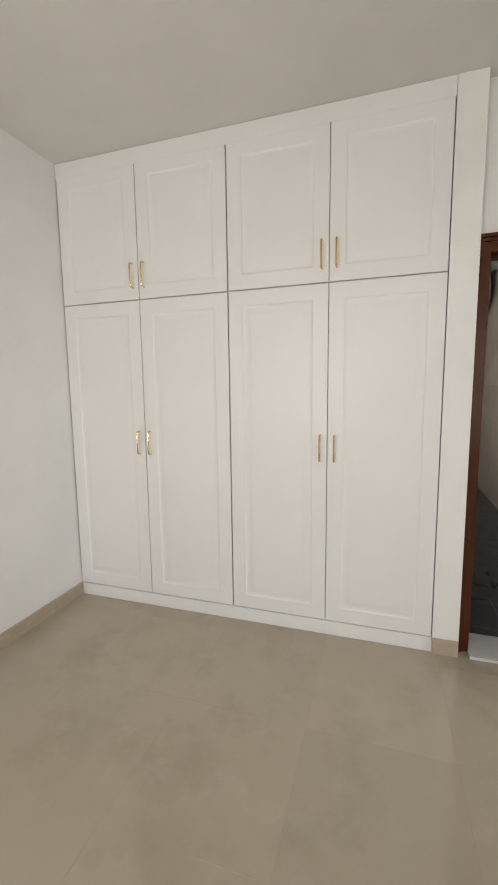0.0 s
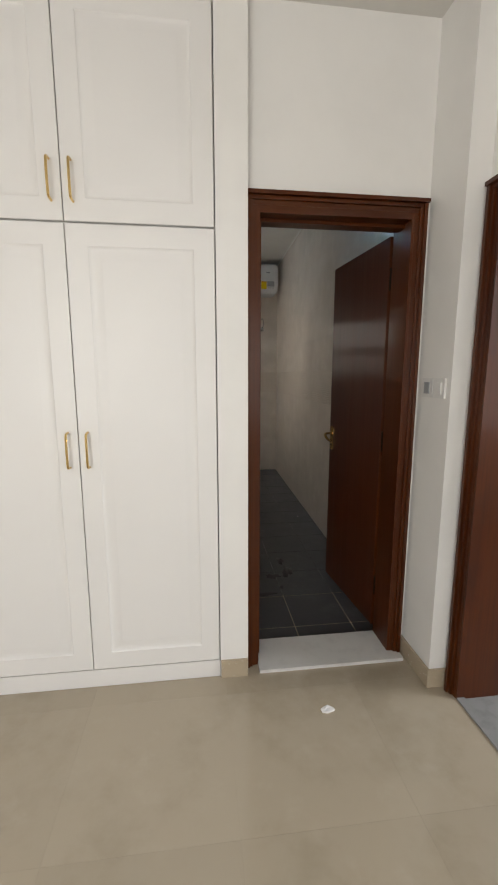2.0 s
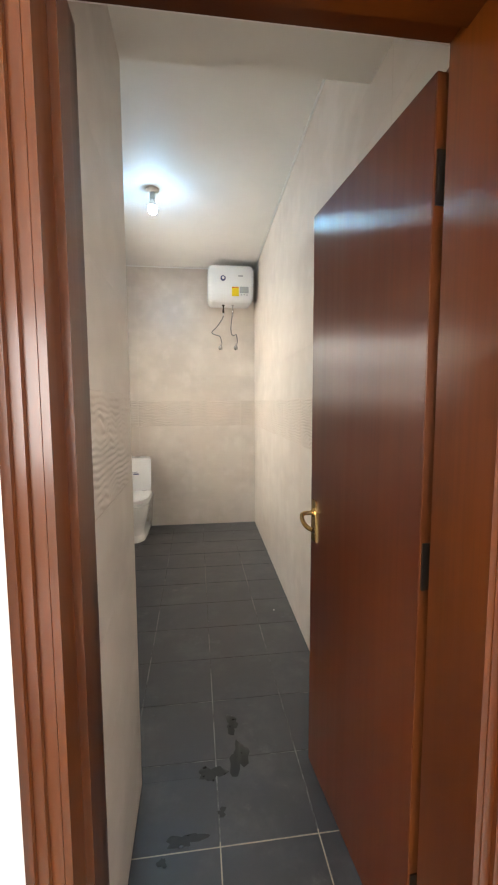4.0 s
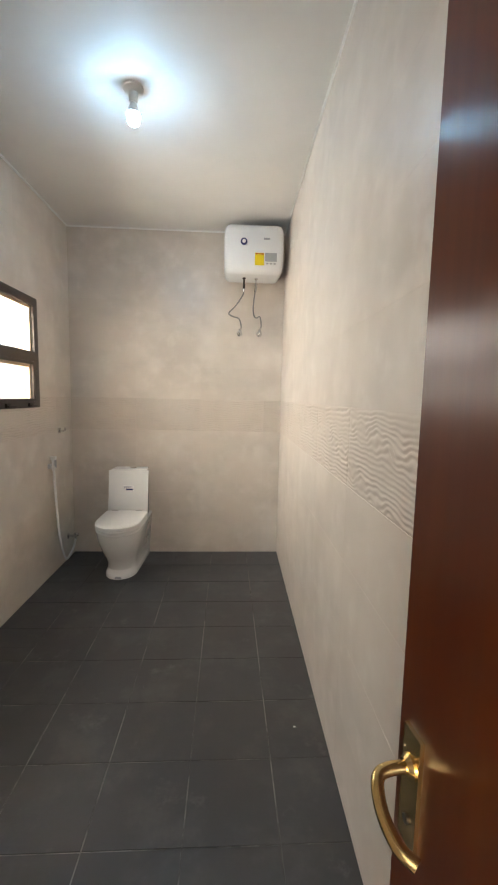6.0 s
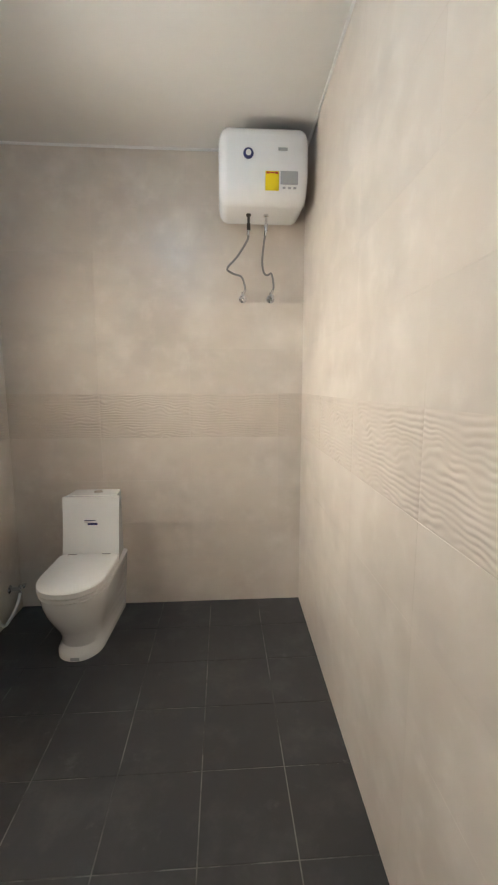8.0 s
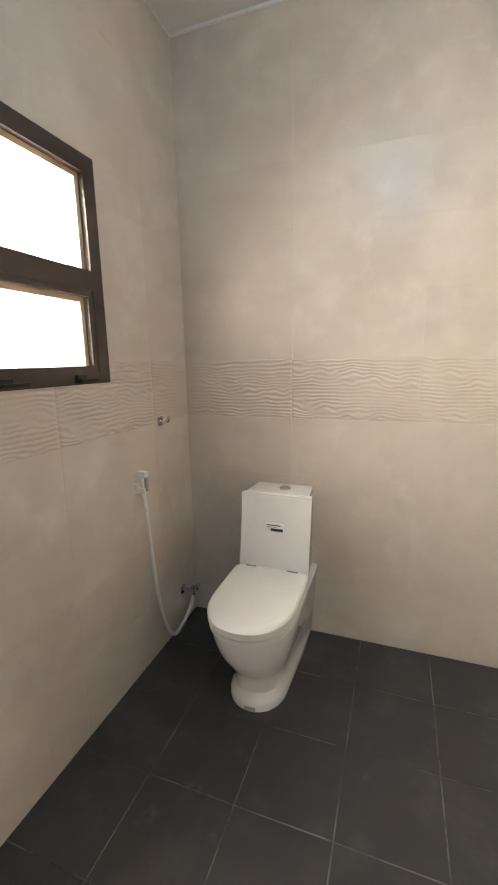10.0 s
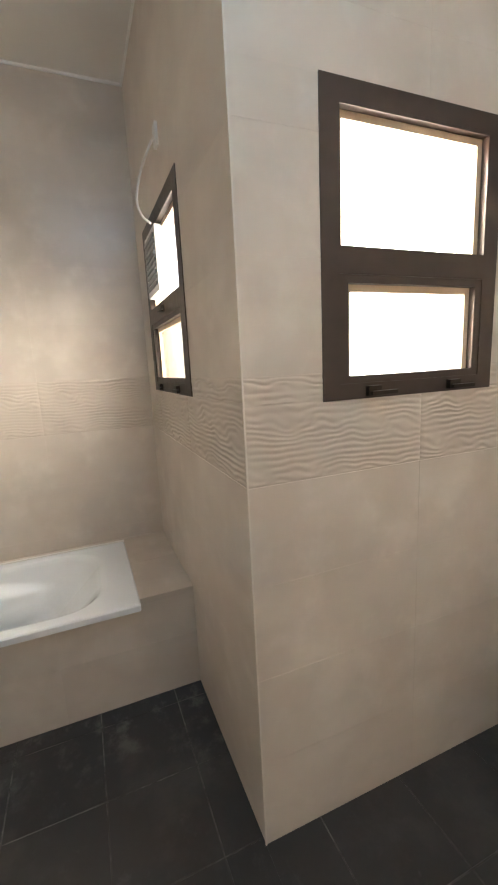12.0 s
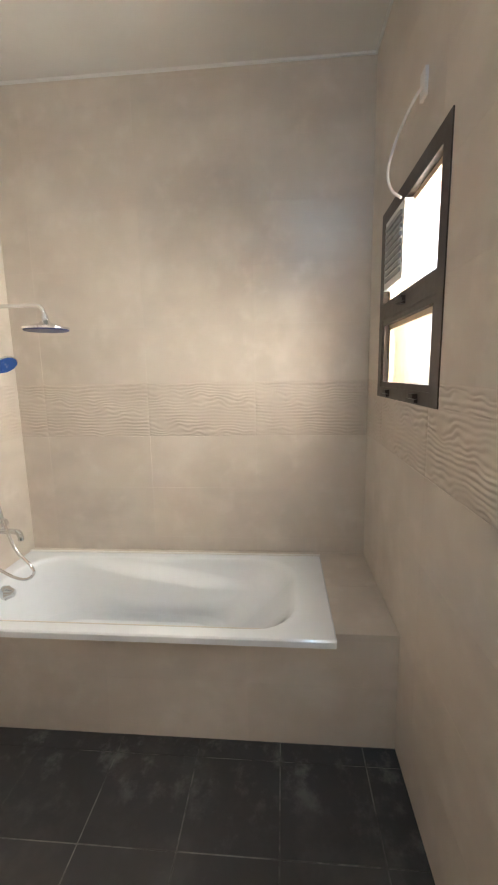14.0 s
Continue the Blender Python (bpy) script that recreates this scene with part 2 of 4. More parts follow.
def box(bm, x0, x1, y0, y1, z0, z1):
    vs = [bm.verts.new(c) for c in ((x0, y0, z0), (x1, y0, z0), (x1, y1, z0), (x0, y1, z0), (x0, y0, z1), (x1, y0, z1), (x1, y1, z1), (x0, y1, z1))]
    for f in ((3, 2, 1, 0), (4, 5, 6, 7), (0, 1, 5, 4), (1, 2, 6, 5), (2, 3, 7, 6), (3, 0, 4, 7)):
        bm.faces.new([vs[i] for i in f])
    return vs


def bevel(bm, width, segments=2, angle=30):
    es = [e for e in bm.edges if len(e.link_faces) == 2 and e.calc_face_angle(0) > radians(angle)]
    bmesh.ops.bevel(bm, geom=es, offset=width, segments=segments, affect="EDGES", profile=0.5)


def finish(name, bm, material, smooth=True):
    me = bpy.data.meshes.new(name)
    bmesh.ops.recalc_face_normals(bm, faces=bm.faces)
    bm.to_mesh(me)
    bm.free()
    me.materials.append(material)
    if smooth:
        for p in me.polygons:
            p.use_smooth = True
        me.set_sharp_from_angle(angle=radians(35))
    return me


def part(name, bm, material, parent, label="", smooth=True):
    ob = new(name, finish(name, bm, material, smooth))
    ob.parent = parent
    ob.matrix_parent_inverse = Matrix()
    if label:
        ob["label"] = label
    return ob


def bbox(x0, x1, y0, y1, z0, z1, b=0.0, seg=2):
    bm = bmesh.new()
    box(bm, x0, x1, y0, y1, z0, z1)
    if b:
        bevel(bm, b, seg)
    return bm


def structure(name, bm, material, label, category):
    ob = new(name, finish(name, bm, material, False))
    return tagged(ob, label, category, kind="structure")


def thing(name, label, category, at=(0, 0, 0), group=""):
    ob = new(name)
    ob.empty_display_size = 0.05
    ob.location = at
    return tagged(ob, label, category, group)


def revolve(bm, profile, centre=(0, 0, 0), axis="z", n=24):
    """A lathe: profile of (radius, height) along the axis."""
    rings = []
    cx, cy, cz = centre
    for r, h in profile:
        ring = []
        for i in range(n):
            a = 2 * math.pi * i / n
            u, v = r * math.cos(a), r * math.sin(a)
            p = {"z": (cx + u, cy + v, cz + h), "y": (cx + u, cy + h, cz + v), "x": (cx + h, cy + u, cz + v)}[axis]
            ring.append(bm.verts.new(p))
        rings.append(ring)
    for a, b in zip(rings, rings[1:]):
        for i in range(n):
            bm.faces.new((a[i], a[(i + 1) % n], b[(i + 1) % n], b[i]))
    bm.faces.new(rings[0][::-1])
    bm.faces.new(rings[-1])


def smooth_path(points, steps=8):
    pts = [Vector(p) for p in points]
    ext = [2 * pts[0] - pts[1]] + pts + [2 * pts[-1] - pts[-2]]
    out = []
    for i in range(1, len(ext) - 2):
        p0, p1, p2, p3 = ext[i - 1:i + 3]
        for k in range(steps):
            t = k / steps
            out.append(0.5 * ((2 * p1) + (p2 - p0) * t + (2 * p0 - 5 * p1 + 4 * p2 - p3) * t * t + (3 * p1 - p0 - 3 * p2 + p3) * t ** 3))
    out.append(pts[-1])
    return out


def tube(bm, points, radius, n=10, steps=8, ribbed=0.0):
    path = smooth_path(points, steps) if steps > 1 else [Vector(p) for p in points]
    side = Vector((0.31, 0.22, 0.93)).normalized()
    rings = []
    for i, p in enumerate(path):
        d = (path[min(i + 1, len(path) - 1)] - path[max(i - 1, 0)]).normalized()
        u = d.cross(side)
        u = u.normalized() if u.length > 1e-4 else d.orthogonal().normalized()
        v = d.cross(u)
        side = v if v.length > 0.5 else side
        side = u.cross(d)
        r = radius * (1 + (ribbed if i % 2 else -ribbed))
        rings.append([bm.verts.new(p + r * (math.cos(2 * math.pi * k / n) * u + math.sin(2 * math.pi * k / n) * v)) for k in range(n)])
    for a, b in zip(rings, rings[1:]):
        for k in range(n):
            bm.faces.new((a[k], a[(k + 1) % n], b[(k + 1) % n], b[k]))
    bm.faces.new(rings[0][::-1])
    bm.faces.new(rings[-1])


def loft(bm, rings, cap=True):
    vs = [[bm.verts.new(p) for p in r] for r in rings]
    n = len(vs[0])
    for a, b in zip(vs, vs[1:]):
        for k in range(n):
            bm.faces.new((a[k], a[(k + 1) % n], b[(k + 1) % n], b[k]))
    if cap:
        bm.faces.new(vs[0][::-1])
        bm.faces.new(vs[-1])
    return vs

# ---------------------------------------------------------------- plan, in metres
XR, YN, XW, YO, XB, YS, PX = 0.958, 4.370, -1.003, 2.834, -2.525, 0.875, 0.031
PE = 0.950  # north end of the pier
CZ, BZ, SOFFIT = 3.010, 2.920, 2.578
DOORTOP = 2.155
G = 0.0013  # tile thickness
W1 = (3.074, 3.727, 1.411, 2.221)      # toilet window: y0, y1, z0, z1
W2 = (-2.29, -1.524, 1.418, 2.210)     # bath window: x0, x1, z0, z1

# ---------------------------------------------------------------- bathroom shell


def wall_with_hole(name, axis, a0, a1, b0, b1, z1, hole, material, label):
    """A wall along 'x' or 'y' (from a0 to a1, thick from b0 to b1) with one opening through it."""
    bm = bmesh.new()
    h0, h1, hz0, hz1 = hole
    for s0, s1, z0, zt in ((a0, h0, 0, z1), (h1, a1, 0, z1), (h0, h1, 0, hz0), (h0, h1, hz1, z1)):
        if s1 - s0 > 1e-4 and zt - z0 > 1e-4:
            if axis == "x":
                box(bm, s0, s1, b0, b1, z0, zt)
            else:
                box(bm, b0, b1, s0, s1, z0, zt)
    return structure(name, bm, material, label, "wall")


wall_north = structure("wall_north", bbox(XW - G - 0.15, XR + G + 0.16, YN + G, YN + 0.16, 0, CZ), GROUT_WALL, "bathroom wall clad in beige cement-look tiles", "wall")
wall_west = wall_with_hole("wall_west", "y", YO + G, YN + G, XW - 0.16, XW - G, CZ, W1, GROUT_WALL, "tiled bathroom wall with a small brown window")
wall_bath_north = wall_with_hole("wall_bath_north", "x", XB - 0.16, XW - 0.16, YO + G, YO + 0.16, CZ, W2, GROUT_WALL, "tiled wall beside the bathtub with a small window")
wall_bath_west = structure("wall_bath_west", bbox(XB - 0.16, XB - G, YS - 0.26, YO + G, 0, CZ), GROUT_WALL, "tall tiled wall behind the bathtub", "wall")
wall_bath_south = structure("wall_bath_south", bbox(XB - G, -0.133, YS - 0.25, YS - G, 0, CZ), GROUT_WALL, "tiled wall carrying the shower fittings", "wall")
PIER = bbox(-0.133, 0.0, 0.0, 0.31, 0, CZ)
box(PIER, 0.0, PX - G, 0.08, 0.31, DOORTOP, CZ)
box(PIER, -0.133, PX - G, 0.31, PE - G, 0, CZ)
wall_passage = structure("wall_passage", PIER, WALLPAINT, "white painted pier between wardrobe and bathroom door", "wall")
wall_east = structure("wall_east", bbox(XR + G, XR + 0.16, 0.32, YN + 0.16, 0, CZ), GROUT_WALL, "long bathroom wall clad in beige tiles", "wall")
# the long wall closes in a little towards the door
SKEW = Matrix.Translation((XR, YN, 0)) @ Matrix.Rotation(math.atan(-0.0205), 4, "Z") @ Matrix.Translation((-XR, -YN, 0))
wall_east.matrix_world = SKEW
soffit = structure("soffit", bbox(PX - G, XR + G, 0.32, PE, SOFFIT, CZ), BATHCEIL, "dropped plaster soffit over the bathroom entrance", "ceiling")
ceiling_bathroom = structure("ceiling_bathroom", bbox(XB - 0.16, XR + 0.16, YS - 0.26, YN + 0.16, CZ, CZ + 0.12), BATHCEIL, "plain off-white plaster bathroom ceiling", "ceiling")
floor_bathroom = structure("floor_bathroom", bbox(XB - 0.16, XR + 0.16, 0.235, YN + 0.16, -0.10, -0.0022), GROUT_FLOOR, "dark anthracite tiled bathroom floor with dusty grout", "floor")

# ---------------------------------------------------------------- bedroom shell
BW, BS, BE = -2.485, -4.60, 0.93
wall_bedroom_west = structure("wall_bedroom_west", bbox(BW - 0.15, BW, BS - 0.15, 0.70, 0, BZ), WALLPAINT, "plain white painted bedroom wall", "wall")
wall_recess = structure("wall_recess", bbox(BW, -0.133, 0.60, 0.70, 0, BZ), WALLPAINT, "white wall behind the fitted wardrobe", "wall")
bm = bmesh.new()
box(bm, PX - G, 0.80, 0.08, 0.32, DOORTOP + 0.04, CZ)
box(bm, 0.782, 0.83, 0.08, 0.235, 0, DOORTOP + 0.04)
box(bm, 0.80, 0.83, 0.08, 0.32, DOORTOP + 0.04, CZ)
wall_door = structure("wall_door", bm, WALLPAINT, "white painted wall above the bathroom door", "wall")
wall_pier = structure("wall_pier", bbox(0.83, XR + 0.16, -0.18, 0.32, 0, CZ), WALLPAINT, "white painted pier beside the bathroom door", "wall")
D2 = (-1.16, -0.235, 0.0, 2.14)
wall_bedroom_east = wall_with_hole("wall_bedroom_east", "y", BS - 0.15, -0.18, BE, XR + 0.16, BZ, D2, WALLPAINT, "white bedroom wall with a doorway to the stairs")
wall_bedroom_south = wall_with_hole("wall_bedroom_south", "x", BW, BE, BS - 0.15, BS, BZ, (-2.35, -0.35, 0.65, 2.45), WALLPAINT, "white bedroom wall with a wide window")
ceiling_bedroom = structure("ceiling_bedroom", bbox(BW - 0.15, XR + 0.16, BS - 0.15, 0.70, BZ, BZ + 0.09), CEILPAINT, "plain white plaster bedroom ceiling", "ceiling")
floor_bedroom = structure("floor_bedroom", bbox(BW - 0.15, BE + 0.02, BS - 0.15, 0.70, -0.10, -0.0012), GROUT_BED, "polished beige tiled bedroom floor", "floor")

# skirting
bm = bmesh.new()
box(bm, BW, BW + 0.012, BS, -0.002, 0, 0.088)
structure("baseboard", bm, SKIRT, "beige tile skirting along the white wall", "baseboard")
for x0, x1, y0, y1 in ((-0.131, -0.002, -0.012, 0.0), (0.818, 0.83, -0.18, 0.078), (0.818, 0.925, -0.192, -0.18)):
    structure("baseboard", bbox(x0, x1, y0, y1, 0, 0.088, 0.002, 1), SKIRT, "short piece of beige tile skirting", "baseboard")

# stair hall beyond the second door
structure("floor_hall", bbox(BE + 0.02, 3.2, -2.6, 2.2, -0.10, -0.002), GREYSTONE, "grey veined marble hall floor", "floor")
structure("wall_hall_north", bbox(XR + 0.16, 3.2, 2.2, 2.3, 0, BZ), WALLPAINT, "white stair hall wall", "wall")
structure("wall_hall_south", bbox(XR + 0.16, 3.2, -2.7, -2.6, 0, BZ), WALLPAINT, "white stair hall wall", "wall")
wall_with_hole("wall_hall_east", "y", -2.7, 2.3, 3.2, 3.3, BZ, (-1.7, -0.3, 0.9, 2.5), WALLPAINT, "white stair hall wall with a window")
structure("ceiling_hall", bbox(XR + 0.16, 3.3, -2.7, 2.3, BZ, BZ + 0.09), CEILPAINT, "white stair hall ceiling", "ceiling")
stairs = thing("staircase", "white marble stairs with black granite treads and rail", "staircase", (1.5, 0.1, 0))
for i in range(7):
    y = 0.06 + 0.29 * i
    part("riser", bbox(-0.36, 1.2, y - 0.10, y + 0.29 - 0.10, 0.17 * i, 0.17 * i + 0.135), WHITESTONE, stairs)
    part("tread", bbox(-0.36, 1.2, y - 0.125, y + 0.29 - 0.10, 0.17 * i + 0.135, 0.17 * i + 0.17, 0.006, 1), BLACKSTONE, stairs, "polished black granite tread")
bm = bmesh.new()
tube(bm, [(-0.3, -0.05, 0.98), (-0.3, 0.9, 1.54), (-0.3, 1.9, 2.12)], 0.025, steps=1)
part("handrail", bm, DARKMETAL, stairs, "black metal handrail")
for i in range(4):
    bm = bmesh.new()
    tube(bm, [(-0.3, 0.05 + 0.29 * i, 0.17 * (i + 1)), (-0.3, 0.05 + 0.29 * i, 1.04 + 0.17 * i)], 0.012, steps=1)
    part("baluster", bm, DARKMETAL, stairs)

# ---------------------------------------------------------------- doors and frames


def door_frame(name, label, along, p0, p1, front, back, top, back_of=0.03):
    """A moulded frame: jambs and head lining the opening, stepped casing on the room side.
    along 'x': the opening runs from p0 to p1 in x and front is the smaller y; along 'y': runs in y and front is the smaller x."""
    root = thing(name, label, "door frame")
    root["kind"] = "structure"

    def put(nm, u0, u1, v0, v1, z0, z1, mat, b=0.004):
        bm = bbox(u0, u1, v0, v1, z0, z1, b) if along == "x" else bbox(v0, v1, u0, u1, z0, z1, b)
        return part(nm, bm, mat, root)

    put("jamb", p0 - 0.03, p0 + 0.012, front + 0.012, back, 0, top, WOODFRAME)
    put("jamb", p1 - 0.012, p1 + 0.03, front + 0.012, back, 0, top, WOODFRAME)
    put("head", p0 + 0.012, p1 - 0.012, front + 0.012, back, top - 0.030, top + 0.03, WOODHEAD)
    put("stop", p0 + 0.012, p0 + 0.026, back - 0.11, back - 0.05, 0, top - 0.031, WOODFRAME, 0.003)
    put("stop", p0 + 0.012, p1 - 0.012, back - 0.11, back - 0.05, top - 0.045, top - 0.031, WOODHEAD, 0.003)
    for a, b, depth in ((0.0, 0.019, 0.010), (0.019, 0.035, 0.0), (0.035, 0.050, -0.010)):
        put("casing", p0 - b, p0 - a, front + depth, front + back_of, 0, top + a - 0.002, WOODFRAME)
        put("casing", p1 + a, p1 + b, front + depth, front + back_of, 0, top + a - 0.002, WOODFRAME)
        put("casing", p0 - b - (0.006 if a > 0.03 else 0), p1 + b + (0.006 if a > 0.03 else 0), front + depth - (0.006 if a > 0.03 else 0), front + back_of, top + a, top + b + (0.0 if a > 0.03 else -0.002), WOODHEAD)
    return root


door_frame("door_1", "dark mahogany moulded frame of the bathroom door", "x", 0.048, 0.752, 0.050, 0.235, DOORTOP, 0.029)
door_frame("door_2", "dark mahogany moulded frame of the stair door", "y", -1.13, -0.262, 0.902, 1.118, 2.12)

rebate = tagged(new("door_rebate", finish("door_rebate", bbox(0.794, 0.83, 0.236, 0.335, 0, DOORTOP, 0.003), WOODFRAME)), "dark mahogany rebated jamb behind the door leaf", "door frame", kind="structure")
tagged(new("door_rebate", finish("door_rebate", bbox(PX - 0.012, PX + 0.020, 0.236, 0.318, 0, DOORTOP, 0.003), WOODFRAME)), "dark mahogany rebated jamb by the passage wall", "door frame", kind="structure")
leaf = thing("bathroom_door", "glossy mahogany flush door standing open, brass lever handle", "door", (0.757, 0.302, 0))
leaf_turn = math.degrees(math.atan2(0.968 - 0.302, 0.695 - 0.757))
leaf.rotation_euler[2] = radians(leaf_turn)
LW = 0.668
# local x runs from the hinge to the free edge; the visible face looks to local +y
part("leaf_panel", bbox(0.004, LW, -0.042, 0.0, 0.012, 2.130, 0.002, 1), WOOD, leaf)
part("hinge_edge", bbox(0.0, 0.004, -0.041, -0.001, 0.012, 2.130), WOODEDGE, leaf, "paler raw edge of the door")
for z in (0.20, 1.035, 1.87):
    bm = bmesh.new()
    box(bm, -0.004, -0.0005, -0.036, -0.004, z, z + 0.11)
    hinge = part("hinge", bm, DARKMETAL, leaf, "dark metal hinge")
    bm = bmesh.new()
    revolve(bm, [(0.003, -0.004), (0.006, 0), (0.006, 0.11), (0.003, 0.114)], (-0.011, -0.026, z), n=10)
    part("knuckle", bm, BRAID, hinge, "grey steel knuckle")
for s, base in ((1, 0.0), (-1, -0.042)):
    plate = part("handle_plate", bbox(LW - 0.058, LW - 0.020, min(base, base + s * 0.006), max(base, base + s * 0.006), 0.940, 1.098, 0.003), BRASS, leaf, "brass handle plate")
    bm = bmesh.new()
    c, y = LW - 0.039, base
    tube(bm, [(c, y + s * 0.004, 1.050), (c, y + s * 0.036, 1.050), (c - 0.008, y + s * 0.054, 1.046), (c - 0.034, y + s * 0.060, 1.030), (c - 0.062, y + s * 0.054, 1.016), (c - 0.080, y + s * 0.040, 1.010)], 0.0082, n=12)
    part("lever", bm, BRASS, plate, "curved brass lever")
    bm = bmesh.new()
    revolve(bm, [(0.016, 0), (0.016, s * 0.008), (0.011, s * 0.014)], (c, y, 1.050), "y", 18)
    part("rose", bm, BRASS, plate)
    bm = bmesh.new()
    revolve(bm, [(0.006, 0), (0.006, s * 0.009)], (c, y, 0.975), "y", 12)
    part("keyhole", bm, DARKMETAL, plate)

tagged(new("door_threshold", finish("door_threshold", bbox(0.058, 0.80, -0.004, 0.235, -0.003, 0.016, 0.004), WHITESTONE)), "pale grey marble threshold in the bathroom doorway", "threshold", kind="structure")
tagged(new("door_threshold", finish("door_threshold", bbox(0.915, 0.952, -1.15, -0.24, -0.003, 0.008, 0.003), GREYSTONE)), "grey marble strip in the stair doorway", "threshold", kind="structure")

switch = thing("light_switch", "pair of white plastic switch plates on the pier", "light switch", (0.83, -0.049, 1.388))
for y in (-0.098, -0.008):
    part("plate", bbox(-0.009, 0.0, y, y + 0.084, -0.043, 0.043, 0.004), WHITEPLASTIC, switch)
    part("rocker", bbox(-0.013, -0.008, y + 0.022, y + 0.062, -0.026, 0.026, 0.003), GREYPRINT if y > -0.05 else WHITEPLASTIC, switch)

# ---------------------------------------------------------------- fitted wardrobe
ward = thing("wardrobe", "white lacquered fitted wardrobe with eight panelled doors", "wardrobe", (0, 0, 0))
WX = (-2.480, -1.899, -1.306, -0.722, -0.137)
part("carcass", bbox(BW + 0.002, -0.135, 0.024, 0.598, 0.0, BZ - 0.002), LACQUER, ward)
part("plinth", bbox(BW + 0.002, -0.135, 0.004, 0.024, 0.0, 0.086, 0.002, 1), LACQUER, ward)
part("top_filler", bbox(BW + 0.002, -0.135, -0.0012, 0.024, 2.826, BZ - 0.002), LACQUER, ward)


def panel_door(w, h):
    """A routed panel door, front towards -y, its lower left front corner at the origin."""
    bm = bmesh.new()
    rings = []
    for inset, y in ((0, 0.021), (0, 0.002), (0.002, 0.0), (0.082, 0.0), (0.088, 0.005), (0.098, 0.0065), (0.112, 0.0055), (0.132, 0.0005), (0.138, 0.0)):
        rings.append([(inset, y, inset), (w - inset, y, inset), (w - inset, y, h - inset), (inset, y, h - inset)])
    loft(bm, rings)
    return bm


def bar_handle(z0, z1):
    bm = bmesh.new()
    tube(bm, [(0, 0.0, z0), (0, -0.028, z0 + 0.004), (0, -0.034, z0 + 0.02), (0, -0.036, (z0 + z1) / 2), (0, -0.034, z1 - 0.02), (0, -0.028, z1 - 0.004), (0, 0.0, z1)], 0.0050, n=10, steps=6)
    return bm


for row, (z0, z1, h0, h1) in enumerate(((0.092, 2.030, 1.055, 1.205), (2.038, 2.840, 2.108, 2.255))):
    for i in range(4):
        gap0, gap1 = (0.004 if i == 2 else 0.002), (0.004 if i == 1 else 0.002)
        x0, x1 = WX[i] + gap0, WX[i + 1] - gap1
        d = part("door", panel_door(x1 - x0, z1 - z0), LACQUER, ward)
        d.location = (x0, 0.0, z0)
        hx = (x1 - x0) - 0.038 if i % 2 == 0 else 0.038
        hd = part("handle", bar_handle(h0 - z0, h1 - z0), BRASS, d, "polished brass bar handle")
        hd.location = (hx, 0, 0)

# ---------------------------------------------------------------- windows


def small_window(name, label, m, w, h, fan=False):
    """A two-light aluminium window. Local x runs along the wall, -y into the room, z up from the frame's foot; the wall's face is y = 0."""
    root = thing(name, label, "window")
    root["kind"] = "structure"
    root.matrix_world = m
    f, split0, split1 = 0.060, h * 0.41, h * 0.512
    bm = bmesh.new()
    for x0, x1, z0, z1 in ((0, f, 0, h), (w - f, w, 0, h), (f, w - f, h - f, h), (f, w - f, 0, f * 0.75), (f, w - f, split0 + 0.01, split1)):
        box(bm, x0, x1, -0.004, 0.075, z0, z1)
    part("window_frame", bm, BROWNALU, root)
    # opening light below
    s = 0.026
    bm = bmesh.new()
    zb, zt = f * 0.75 - 0.004, split0 + 0.014
    for x0, x1, z0, z1 in ((f - 0.004, f + s, zb, zt), (w - f - s, w - f + 0.004, zb, zt), (f + s, w - f - s, zt - s, zt), (f + s, w - f - s, zb, zb + s)):
        box(bm, x0, x1, -0.001, 0.045, z0, z1)
    part("sash", bm, BROWNALU, root)
    # pale linings inside each light
    for x0, x1, z0, z1, y0, y1 in ((f, w - f, split1, h - f, 0.02, 0.074), (f + s, w - f - s, zb + s, zt - s, 0.02, 0.044)):
        bm = bmesh.new()
        t = 0.020
        box(bm, x0, x0 + t, y0, y1, z0, z1)
        box(bm, x1 - t, x1, y0, y1, z0, z1)
        box(bm, x0 + t, x1 - t, y0, y1, z1 - t, z1)
        part("glazing_bead", bm, TANALU, root, "tan inner bead")
        p = part("pane", bbox(x0 + t, x1 - t, y1 - 0.018, y1 - 0.012, z0, z1 - t), GLASS, root, "obscured glass pane")
        p.visible_shadow = False
    # rendered reveal of the outer wall, seen through the glass
    bm = bmesh.new()
    for x0, x1, z0, z1 in ((0.002, 0.016, 0.002, h - 0.002), (w - 0.016, w - 0.002, 0.002, h - 0.002), (0.016, w - 0.016, h - 0.016, h - 0.002), (0.016, w - 0.016, 0.002, 0.016)):
        box(bm, x0, x1, 0.0755, 0.150, z0, z1)
    part("reveal", bm, TANRENDER, root, "tan rendered outer reveal")
    for x, lift in ((w * 0.26, 0.0), (w * 0.74, 0.0)) + (((w * 0.5, split0 + 0.025),) if fan else ()):
        bm = bmesh.new()
        box(bm, x - 0.026, x + 0.018, -0.020, -0.001, lift + 0.008, lift + 0.036)
        box(bm, x - 0.022, x + 0.070, -0.030, -0.019, lift + 0.010, lift + 0.021)
        bevel(bm, 0.003, 2)
        part("latch", bm, DARKMETAL, root, "dark bronze window latch")
    return root


